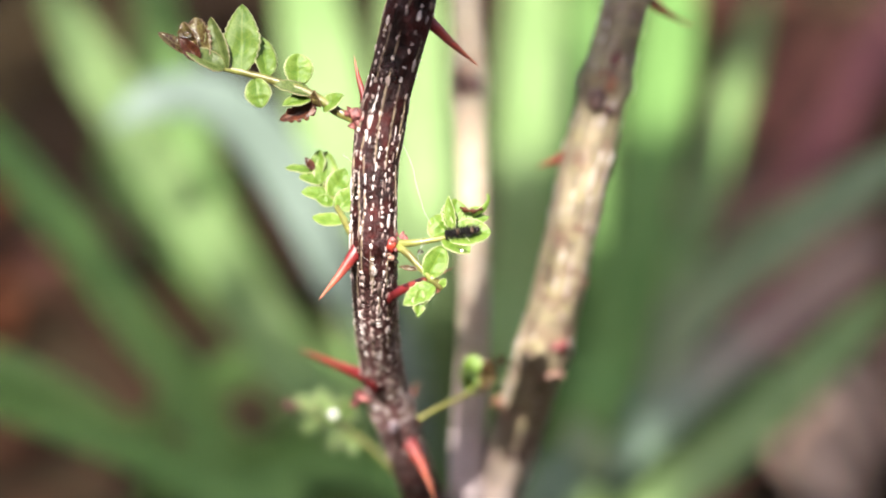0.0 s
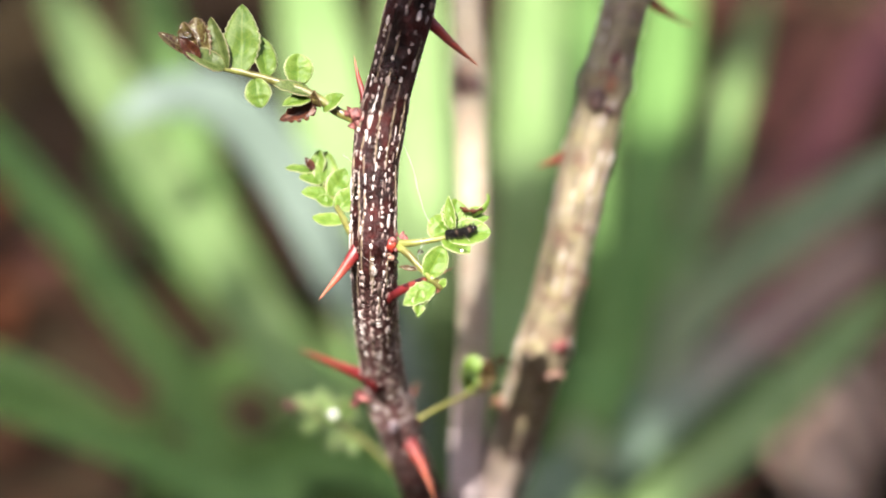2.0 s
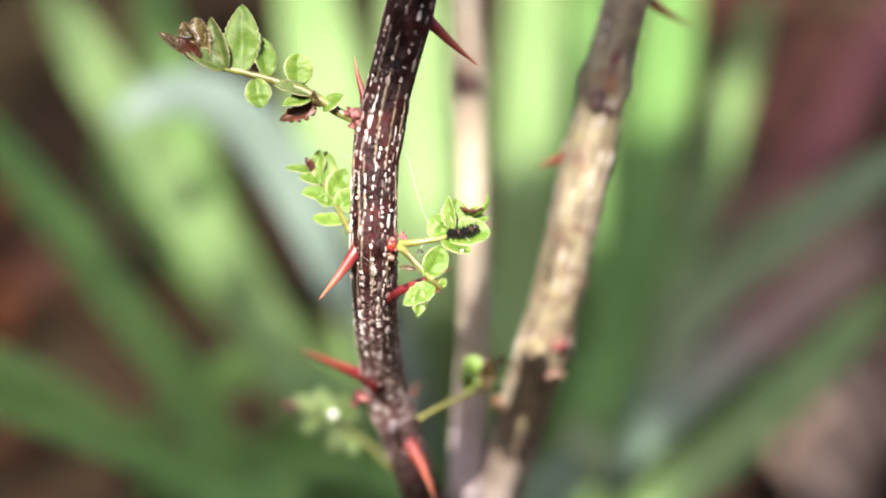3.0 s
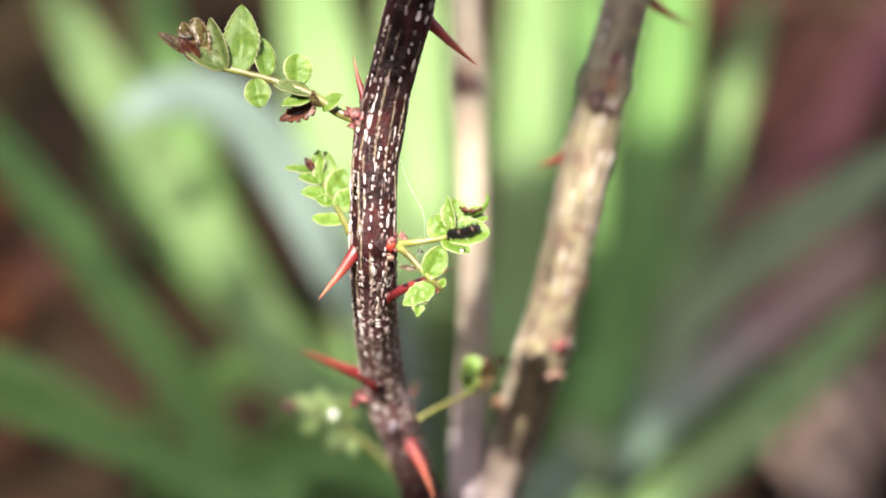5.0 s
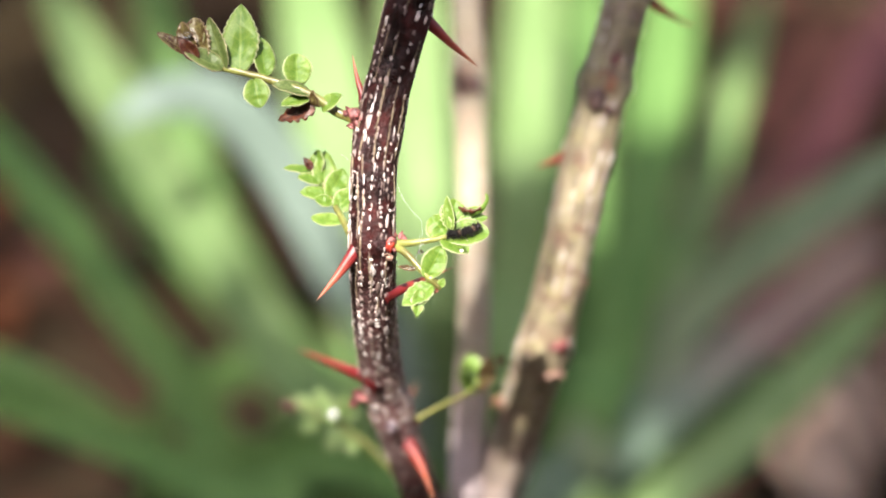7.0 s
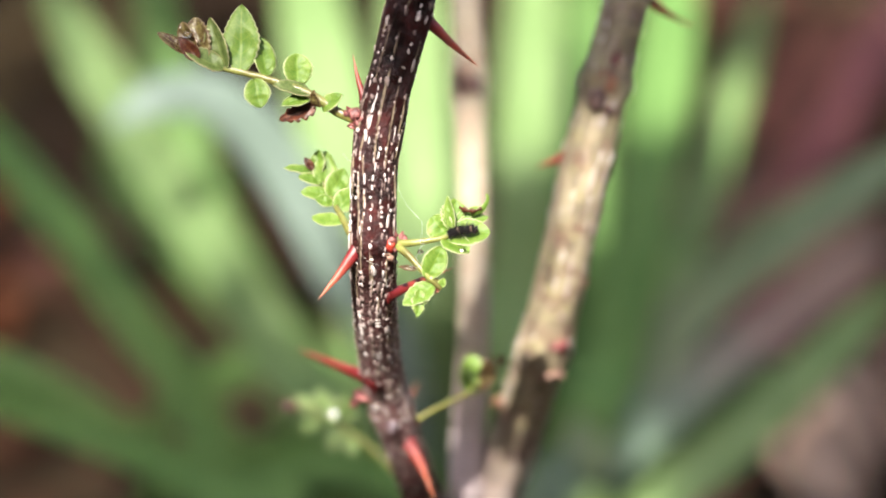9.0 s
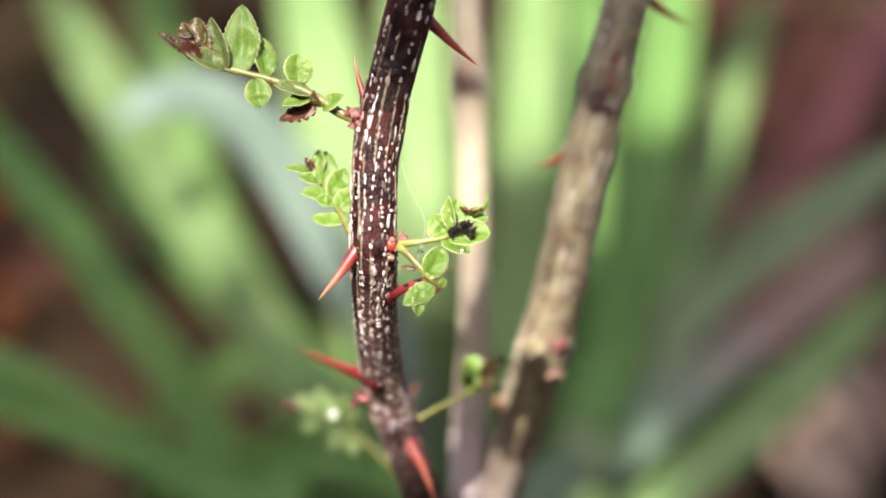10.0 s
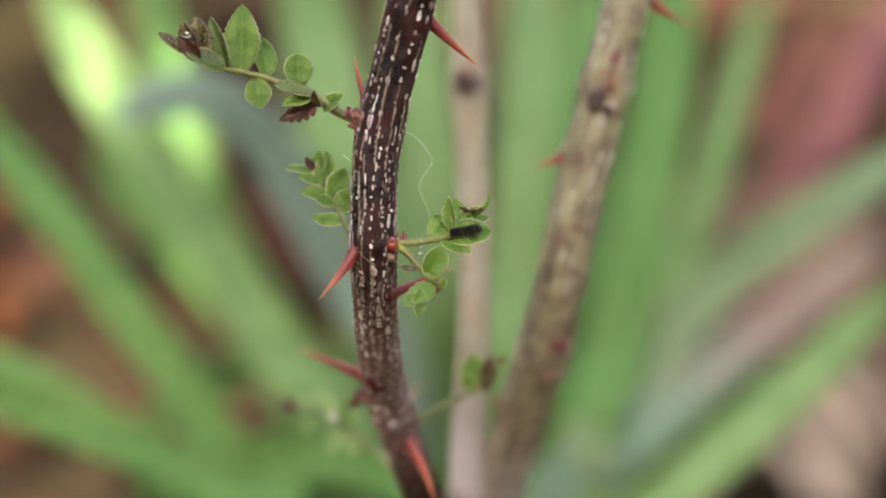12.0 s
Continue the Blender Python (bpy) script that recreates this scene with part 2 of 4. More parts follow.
WATER = clear("water_drop", 0.12)
SILK = plain("silk", (0.7, 0.72, 0.7), (0.85, 0.86, 0.85), 900, 0.3, 0.0, 0.8)
CATERPILLAR = plain("caterpillar_skin", (0.003, 0.0025, 0.003), (0.01, 0.008, 0.009), 2500, 0.4, 0.0, 0.25)
SADDLE = plain("brown_saddle_skin", (0.02, 0.012, 0.01), (0.17, 0.1, 0.065), 2500, 0.35, 0.0, 0.4)
HEAD = plain("head_capsule", (0.006, 0.005, 0.005), (0.02, 0.014, 0.012), 1500, 0.15)
BRISTLE = plain("bristle", (0.003, 0.0025, 0.0025), (0.014, 0.011, 0.01), 1500, 0.4, 0.0, 0.2)

# ---- building helpers ----
ORIGIN = {}


def spot(u, v, d):
    """A place u mm to the right of, v mm above and d mm beyond the twig's middle, along the tilted line of sight."""
    return FOCUS + (RIGHT * u + UP * v + AWAY * d) * 0.001


def thing(name, at, label, category, group="", kind=""):
    ob = new(name)
    ob.empty_display_size = 0.01
    ob.location = at
    ORIGIN[ob] = Vector(at)
    return tagged(ob, label, category, group, kind)


def part(name, bm, material, parent=None, label="", at=None, smooth=True):
    """Link a bmesh in world coordinates as one mesh, under parent, with its origin at the place given."""
    at = Vector(at) if at is not None else (ORIGIN[parent] if parent else Vector())
    bmesh.ops.translate(bm, verts=bm.verts, vec=-at)
    me = bpy.data.meshes.new(name)
    bm.to_mesh(me)
    bm.free()
    me.materials.append(material)
    if smooth:
        me.polygons.foreach_set("use_smooth", [True] * len(me.polygons))
    ob = new(name, me)
    ORIGIN[ob] = at
    if parent:
        ob.parent = parent
        ob.location = at - ORIGIN[parent]
    else:
        ob.location = at
    if label:
        tagged(ob, label)
    return ob


def curve_points(ctrl, step):
    """A smooth line through the control points, evenly sampled."""
    c = [Vector(p) for p in ctrl]
    c = [c[0] * 2 - c[1]] + c + [c[-1] * 2 - c[-2]]
    raw = []
    for i in range(1, len(c) - 2):
        p0, p1, p2, p3 = c[i - 1:i + 3]
        for k in range(40):
            s = k / 40
            raw.append(0.5 * (2 * p1 + (p2 - p0) * s + (2 * p0 - 5 * p1 + 4 * p2 - p3) * s * s + (3 * p1 - p0 - 3 * p2 + p3) * s ** 3))
    raw.append(c[-2])
    return even(raw, max(2, round(length_of(raw) / step)))


def length_of(pts):
    return sum((b - a).length for a, b in zip(pts, pts[1:]))


def even(pts, n):
    total, out, done, i = length_of(pts), [], 0.0, 0
    for k in range(n + 1):
        want = total * k / n
        while i < len(pts) - 2 and done + (pts[i + 1] - pts[i]).length < want:
            done += (pts[i + 1] - pts[i]).length
            i += 1
        seg = (pts[i + 1] - pts[i]).length
        out.append(pts[i].lerp(pts[i + 1], min(1, (want - done) / seg) if seg else 0))
    return out


def axes_along(pts):
    """Points, ways and side vectors along a line, without twist."""
    out, side = [], None
    for i, p in enumerate(pts):
        way = (pts[min(i + 1, len(pts) - 1)] - pts[max(i - 1, 0)]).normalized()
        if side is None:
            side = way.cross(Vector((0, 1, 0.1))).normalized()
        side = (side - way * side.dot(way)).normalized()
        out.append((p, way, side, way.cross(side)))
    return out


def sweep(bm, pts, radius, sides=18, caps=True, flat=1.0, per_mm=True):
    """A tube along the points; radius(s, a) takes the share of the length and the angle."""
    uv = bm.loops.layers.uv.verify()
    fr, n = axes_along(pts), len(pts) - 1
    total, rings = length_of(pts) * 1000, []
    for i, (p, way, x, y) in enumerate(fr):
        ring = []
        for k in range(sides):
            a = 2 * math.pi * k / sides
            ring.append(bm.verts.new(p + (x * math.cos(a) + y * math.sin(a) * flat) * radius(i / n, a)))
        rings.append(ring)
    for i in range(n):
        for k in range(sides):
            j = (k + 1) % sides
            f = bm.faces.new((rings[i][k], rings[i][j], rings[i + 1][j], rings[i + 1][k]))
            for lp, (du, dv) in zip(f.loops, ((0, 0), (1, 0), (1, 1), (0, 1))):
                lp[uv].uv = ((k + du) / sides, (i + dv) / n * (total if per_mm else 1))
    if caps:
        bm.faces.new(list(reversed(rings[0])))
        bm.faces.new(rings[-1])
    return fr


def leaf_mesh(bm, base, tip, wide, face, fold=0.25, curl=0.0, teeth=0.0, n_teeth=9, round_tip=0.5, thick=0.00012, cup=0.0, seed=0, n=36, m=4, ripple=0.05):
    """A leaf from base to tip, face being the way its upper side looks. fold raises the halves, curl bends it back along its length."""
    rng = random.Random(seed)
    uv = bm.loops.layers.uv.verify()
    base, tip = Vector(base), Vector(tip)
    y = (tip - base)
    long = y.length
    y.normalize()
    z = Vector(face)
    z = (z - y * z.dot(y)).normalized()
    x = y.cross(z)
    ph = rng.random() * 6
    tops, lows = [], []
    for i in range(n + 1):
        s = i / n
        w = math.sin(math.pi * min(1, s * 0.97 + 0.03) ** (0.62 + 0.38 * round_tip)) ** (0.55 + 0.3 * (1 - round_tip))
        w = max(w, 0.02 if i else 0.06) * wide / 2
        w *= 1 + 0.09 * noise.noise(Vector((s * 3.5, ph, seed * 0.37)))
        if i == n:
            w = 0.02 * wide
        row_t, row_l = [], []
        for j in range(-m, m + 1):
            q = j / m
            saw = 1 + (teeth * (abs(math.sin(math.pi * s * n_teeth + ph)) - 0.6) if abs(j) == m else 0)
            px = q * w * saw
            h = abs(q) * w * fold - cup * w * q * q - curl * long * s * s
            h += wide * 0.014 * math.sin(s * 11 + ph + q * 2.5)
            h += wide * ripple * noise.noise(Vector((q * 1.6, s * 4, ph + seed)))
            p = base + x * px + y * (s * long * (1 - 0.35 * abs(curl) * s)) + z * h
            row_t.append(bm.verts.new(p))
            row_l.append(bm.verts.new(p - z * thick))
        tops.append(row_t)
        lows.append(row_l)
    k = 2 * m
    for i in range(n):
        for j in range(k):
            for rows, flip in ((tops, False), (lows, True)):
                vs = [rows[i][j], rows[i][j + 1], rows[i + 1][j + 1], rows[i + 1][j]]
                ts = [(j / k, i / n), ((j + 1) / k, i / n), ((j + 1) / k, (i + 1) / n), (j / k, (i + 1) / n)]
                if flip:
                    vs, ts = vs[::-1], ts[::-1]
                f = bm.faces.new(vs)
                for lp, c in zip(f.loops, ts):
                    lp[uv].uv = c
        for j in (0, k):
            a, b, c, d = tops[i][j], tops[i + 1][j], lows[i + 1][j], lows[i][j]
            f = bm.faces.new((a, b, c, d) if j == 0 else (d, c, b, a))
            for lp, v in zip(f.loops, (i, i + 1, i + 1, i) if j == 0 else (i, i + 1, i + 1, i)):
                lp[uv].uv = (j / k, v / n)


def lump(bm, at, rx, ry, rz, turn=None, rings=8, segs=10, wobble=0.1):
    """A rounded uneven knob."""
    at = Vector(at)
    turn = turn or Matrix.Identity(3)

    def place(x, y, z):
        c = Vector((x, y, z))
        if wobble:
            c *= 1 + wobble * noise.noise(c * 2.3 + at * 900)
        return bm.verts.new(at + turn @ Vector((c.x * rx, c.y * ry, c.z * rz)))

    top, low, rows = place(0, 0, 1), place(0, 0, -1), []
    for i in range(1, rings):
        h = math.pi * i / rings
        rows.append([place(math.sin(h) * math.cos(2 * math.pi * k / segs), math.sin(h) * math.sin(2 * math.pi * k / segs), math.cos(h)) for k in range(segs)])
    for k in range(segs):
        j = (k + 1) % segs
        bm.faces.new((top, rows[0][k], rows[0][j]))
        bm.faces.new((low, rows[-1][j], rows[-1][k]))
        for p, q in zip(rows, rows[1:]):
            bm.faces.new((p[k], q[k], q[j], p[j]))


# ---- ground ----
def make_ground():
    bm = bmesh.new()
    xs = [-120, -40, -12, -5] + [-2.5 + 0.1 * i for i in range(51)] + [5, 12, 40, 120]
    rows = []
    for y in xs:
        rows.append([bm.verts.new((x, y + 0.6, 0.012 * noise.noise(Vector((x * 3, y * 3, 0))) if max(abs(x), abs(y)) < 2.4 else 0)) for x in xs])
    for a, b in zip(rows, rows[1:]):
        for i in range(len(xs) - 1):
            bm.faces.new((a[i], a[i + 1], b[i + 1], b[i]))
    tagged(part("ground", bm, SOIL), "dark brown bare garden soil under the plants", "ground", kind="structure")
    rng = random.Random(5)
    for name, mat, count, low, high, label in (("leaf_litter", DEAD_SHADED, 1300, (-0.9, 0.1), (0.9, 2.4), "dry brown leaf litter, darkened for the shade between plants"),
                                               ("pinkish_leaf_litter", DEAD_PINK, 26, (0.19, 0.95), (0.25, 1.3), "pinkish dry fallen leaves scattered over the soil"),
                                               ("pinkish_leaf_litter", DEAD_PINK, 34, (0.135, 0.46), (0.23, 0.68), "pinkish dry fallen leaves beside the strap leaves"),
                                               ("pale_leaf_litter", TAN, 40, (0.148, 0.6), (0.2, 0.82), "pale pinkish-beige leaf litter on the soil"),
                                               ("pinkish_leaf_litter", DEAD_PINK, 40, (-0.15, 0.74), (-0.06, 0.98), "pinkish-brown fallen leaves behind the strap leaves"),
                                               ("brown_leaf_litter", DEAD_OLIVE, 60, (-0.3, 1.05), (-0.08, 1.7), "olive-brown fallen leaves farther off on the soil"),
                                               ("orange_leaf_litter", DEAD_ORANGE, 12, (-0.25, 0.68), (-0.2, 0.77), "orange-brown fallen leaves scattered over the soil")):
        bm = bmesh.new()
        for i in range(count):
            x, y = rng.uniform(low[0], high[0]), rng.uniform(low[1], high[1])
            a, l = rng.uniform(0, 6.28), rng.uniform(0.03, 0.07)
            z = 0.012 + rng.uniform(0, 0.02)
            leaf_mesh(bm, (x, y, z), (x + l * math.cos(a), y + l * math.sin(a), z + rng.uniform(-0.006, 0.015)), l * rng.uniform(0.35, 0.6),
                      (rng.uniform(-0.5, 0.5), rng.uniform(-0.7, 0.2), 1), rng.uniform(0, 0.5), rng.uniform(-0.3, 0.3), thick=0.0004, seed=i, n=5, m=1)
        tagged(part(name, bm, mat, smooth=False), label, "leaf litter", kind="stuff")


make_ground()


def make_sky_blockers():
    """Plain unseen walls, added on all sides to cut the light of the low sky."""
    for name, x, y, w, d in (("wall_south", 0, -1.85, 3.9, 0.12), ("wall_north", 0, 3.35, 3.9, 0.12), ("wall_west", -1.89, 0.75, 0.12, 5.08), ("wall_east", 1.89, 0.75, 0.12, 5.08)):
        bm = bmesh.new()
        bmesh.ops.create_cube(bm, size=1.0, matrix=Matrix.LocRotScale((x, y, 0.7), None, (w, d, 1.5)))
        bmesh.ops.bevel(bm, geom=bm.edges[:], offset=0.012, segments=2, affect="EDGES")
        tagged(part(name, bm, BLOCKER_RENDER, smooth=False), "plain brown wall, unseen, added to block low skylight", "wall", kind="structure")


make_sky_blockers()


def dry_leaf(base, tip, wide, mat, label):
    b, t = spot(*base), spot(*tip)
    b.z, t.z = 0.048, 0.054
    bm = bmesh.new()
    leaf_mesh(bm, b, t, wide * 0.001, (0.1, -0.2, 1), 0.3, 0.04, 0, 3, 0.3, 0.0006, seed=int(wide * 7), n=16, m=2)
    tagged(part("dry_leaf", bm, mat, None, "", b), label, "dry leaf", "dry leaves on the soil")


for base, tip, wide in (((130.89, -42.63, 614), (138.16, -85.01, 497), 15), ((143.49, -40.72, 619), (154.87, -74.75, 525), 13), ((118.10, -63.75, 556), (122.69, -86.40, 493), 13), ((157.11, -34.89, 635), (170.80, -53.56, 584), 8), ((125.05, -68.62, 543), (130.66, -89.23, 486), 11)):
    dry_leaf(base, tip, wide, STRAW, "narrow pinkish-beige dry leaf lying on soil")
for base, tip, wide in (((130.62, -29.87, 649), (161.69, -16.03, 687), 15), ((153.12, -9.24, 706), (185.19, 2.69, 738), 18), ((119.11, -18.24, 681), (144.07, -2.18, 725), 16)):
    dry_leaf(base, tip, wide, TAN, "broad tan-brown dry leaf lying on soil")
for base, tip, wide in (((162.49, 53.42, 878), (197.64, 92.09, 984), 26), ((192.85, 88.24, 973), (246.58, 148.43, 1139), 30)):
    dry_leaf(base, tip, wide, DEAD_PINK, "large pinkish fallen leaf lying on soil")


# ---- strap-leaved clump ----
EYE_SIDE = Vector((0, -0.5, 0.6))


def strap(parent, root, line, wide, mat, seed):
    """One arching strap leaf from its root along a line of places, folded along its keel and narrowed to its end."""
    bm = bmesh.new()
    uv = bm.loops.layers.uv.verify()
    pts = even(curve_points([root, *line], 0.004), 44)
    n, m, wide = len(pts) - 1, 3, wide * 0.001
    tops, lows = [], []
    for i, p in enumerate(pts):
        s = i / n
        way = (pts[min(i + 1, n)] - pts[max(i - 1, 0)]).normalized()
        toward = (EYE_SIDE - p).normalized()
        z = (toward - way * toward.dot(way)).normalized()
        x = way.cross(z)
        w = wide / 2 * (0.8 + 0.4 * s - 0.2 * s * s) * (1 if s < 0.85 else math.sqrt(max(0.0, 1 - ((s - 0.85) / 0.15) ** 2)) * 0.97 + 0.03)
        w *= 1 + 0.06 * noise.noise(Vector((s * 5, seed, 0.5)))
        a, b = [], []
        for j in range(-m, m + 1):
            q = j / m
            h = w * (0.3 * abs(q)) + 0.0012 * math.sin(s * 14 + q * 2 + seed)
            c = p + x * (q * w) + z * h
            a.append(bm.verts.new(c))
            b.append(bm.verts.new(c - z * 0.0006 * (2 - abs(q))))
        tops.append(a)
        lows.append(b)
    for i in range(n):
        for j in range(2 * m):
            for rows, flip in ((tops, False), (lows, True)):
                vs = [rows[i][j], rows[i][j + 1], rows[i + 1][j + 1], rows[i + 1][j]]
                ts = [(j / 6, i / n), ((j + 1) / 6, i / n), ((j + 1) / 6, (i + 1) / n), (j / 6, (i + 1) / n)]
                f = bm.faces.new(vs[::-1] if flip else vs)
                for lp, c in zip(f.loops, ts[::-1] if flip else ts):
                    lp[uv].uv = c
        bm.faces.new((tops[i][0], tops[i + 1][0], lows[i + 1][0], lows[i][0]))
        bm.faces.new((lows[i][-1], lows[i + 1][-1], tops[i + 1][-1], tops[i][-1]))
    return part("leaf", bm, mat, parent, WITHERED.get(mat, ""), root)


WITHERED = {STRAP_DYING: "grey-green strap leaf with a dry pinkish end", STRAP_PINK: "withered pinkish strap leaf"}


def make_clump(root, label, blades, seed):
    """blades: places from low to tip, width in mm, skin."""
    clump = thing("strap_leaf_clump", root, label, "plant")
    rng = random.Random(seed)
    for i, (line, wide, mat) in enumerate(blades):
        a, line = rng.uniform(0, 6.28), [spot(*p) for p in line]
        lean = line[0].x - (line[1].x - line[0].x) * 0.8
        foot = root.x + max(-0.05, min(0.05, (lean - root.x) * 0.4))
        strap(clump, Vector((foot + 0.012 * math.cos(a), root.y + 0.025 * math.sin(a), 0.0)), line, wide, mat, i)


make_clump(Vector((0.012, 0.25, 0.0)), "green clump of long arching strap leaves growing from soil", [
    ([(-17.5, -53.3, 240), (-34.8, -24.4, 244), (-47.6, -4.2, 250), (-63.2, 17.8, 260), (-81.6, 44.1, 272), (-93.5, 63.4, 282)], 13.2, STRAP),
    ([(-7.9, -39.4, 248), (-21.1, -6, 240), (-31.7, 13.9, 234), (-40.9, 26.8, 229), (-51, 32.4, 224), (-61.2, 30.5, 221), (-69.1, 24.8, 219)], 11.9, STRAP_BLUE),
    ([(-12.4, -34, 280), (-23.4, 18.9, 292), (-31, 52.7, 308), (-36.6, 80.7, 320)], 18.1, STRAP),
    ([(-1.9, -35.1, 296), (-5.4, 19.5, 308), (-7.1, 54.2, 324), (-8.4, 83, 336)], 16.7, STRAP),
    ([(12.4, -46.5, 272), (16.6, -7.8, 280), (19.7, 25.5, 288), (23.5, 79.3, 320)], 14.1, STRAP),
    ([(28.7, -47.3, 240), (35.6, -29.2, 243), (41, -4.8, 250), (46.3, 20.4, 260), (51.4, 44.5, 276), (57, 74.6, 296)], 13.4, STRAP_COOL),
    ([(27.5, -55.8, 240), (37.5, -37.2, 244), (47, -22.1, 248), (56.8, -11.1, 252), (74.1, 2, 260), (91.4, 12.4, 272), (114.2, 24.8, 288)], 11.9, STRAP_GREY),
    ([(17.4, -62, 232), (30.8, -49.2, 235), (40.7, -40.4, 238), (53.3, -30.4, 243), (65.2, -21.6, 250), (80.6, -11.9, 261), (103.8, 1.2, 276)], 10.8, STRAP_DYING),
    ([(25, -65.7, 216), (39.2, -56.4, 220), (53.6, -46.3, 224), (68.3, -34.3, 228), (82.3, -22.1, 234), (100.8, -7.3, 248)], 10.4, STRAP),
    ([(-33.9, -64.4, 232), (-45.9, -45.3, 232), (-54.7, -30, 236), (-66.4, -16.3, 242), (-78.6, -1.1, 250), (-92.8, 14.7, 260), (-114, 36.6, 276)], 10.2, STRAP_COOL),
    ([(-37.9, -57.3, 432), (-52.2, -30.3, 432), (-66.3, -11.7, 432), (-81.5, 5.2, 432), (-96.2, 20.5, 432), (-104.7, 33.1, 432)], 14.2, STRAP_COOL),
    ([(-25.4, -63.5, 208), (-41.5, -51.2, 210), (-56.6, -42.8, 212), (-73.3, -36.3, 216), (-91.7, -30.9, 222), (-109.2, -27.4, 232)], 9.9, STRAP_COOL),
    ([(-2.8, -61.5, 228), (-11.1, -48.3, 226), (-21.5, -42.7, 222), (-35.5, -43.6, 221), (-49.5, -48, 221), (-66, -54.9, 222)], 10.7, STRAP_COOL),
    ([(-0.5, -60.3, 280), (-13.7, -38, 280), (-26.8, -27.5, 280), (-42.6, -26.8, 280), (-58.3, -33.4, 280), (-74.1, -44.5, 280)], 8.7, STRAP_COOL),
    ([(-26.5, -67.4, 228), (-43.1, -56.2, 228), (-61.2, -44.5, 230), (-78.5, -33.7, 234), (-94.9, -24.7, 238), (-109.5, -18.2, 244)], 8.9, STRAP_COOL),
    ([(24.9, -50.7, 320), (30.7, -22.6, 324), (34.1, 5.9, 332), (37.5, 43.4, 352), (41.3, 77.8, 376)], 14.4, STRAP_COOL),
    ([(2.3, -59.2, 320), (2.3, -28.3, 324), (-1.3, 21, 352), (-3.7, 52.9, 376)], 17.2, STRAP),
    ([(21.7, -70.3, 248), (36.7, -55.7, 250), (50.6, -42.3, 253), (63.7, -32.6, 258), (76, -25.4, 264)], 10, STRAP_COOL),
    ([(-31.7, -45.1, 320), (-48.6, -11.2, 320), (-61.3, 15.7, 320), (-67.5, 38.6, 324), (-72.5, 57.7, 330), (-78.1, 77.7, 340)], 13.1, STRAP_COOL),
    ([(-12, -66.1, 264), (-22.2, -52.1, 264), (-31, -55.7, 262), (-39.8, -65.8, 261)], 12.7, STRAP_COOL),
], 11)
make_clump(Vector((0.07, 0.45, 0.0)), "sparse clump of strap leaves, one withered pink", [
    ([(36.5, -57.6, 304), (51.7, -22.5, 320), (64.1, 6, 336), (76.5, 36.4, 360), (90.5, 75.6, 384)], 9, STRAP),
    ([(106, 6, 480), (126, 38, 490), (140, 61, 505), (154, 81, 520), (169, 104, 540)], 12, STRAP_PINK),
], 12)

# ---- prickly shrub ----
ROOT = Vector((0.012, 0.075, 0.0))
shrub = thing("prickly_shrub", ROOT, "prickly shrub with dark speckled stems, red thorns and young green leaves", "shrub")
CROTCH = spot(*(4.27, -44.21, 69))


def stem(name, ctrl, size, mat, label, sides=36, bulges=(), step=0.0007, ridge=0.03):
    pts = curve_points(ctrl, step)
    bm = bmesh.new()

    def radius(s, a):
        r = size(s) * (1 + ridge * noise.noise(Vector((math.cos(a) * 2.2, math.sin(a) * 2.2, s * 22))) + ridge * 0.8 * noise.noise(Vector((math.cos(a) * 6, math.sin(a) * 6, s * 60))) + ridge * 0.5 * noise.noise(Vector((math.cos(a) * 9, math.sin(a) * 9, s * 420))))
        for at, more, spread in bulges:
            r *= 1 + more * math.exp(-((s - at) / spread) ** 2)
        return r

    fr = sweep(bm, pts, radius, sides)
    ob = part(name, bm, mat, shrub, label, pts[0])
    return ob, fr, radius


def share(fr, at):
    """The share of a stem's length nearest to a place."""
    i = min(range(len(fr)), key=lambda k: (fr[k][0] - at).length)
    return i / (len(fr) - 1)


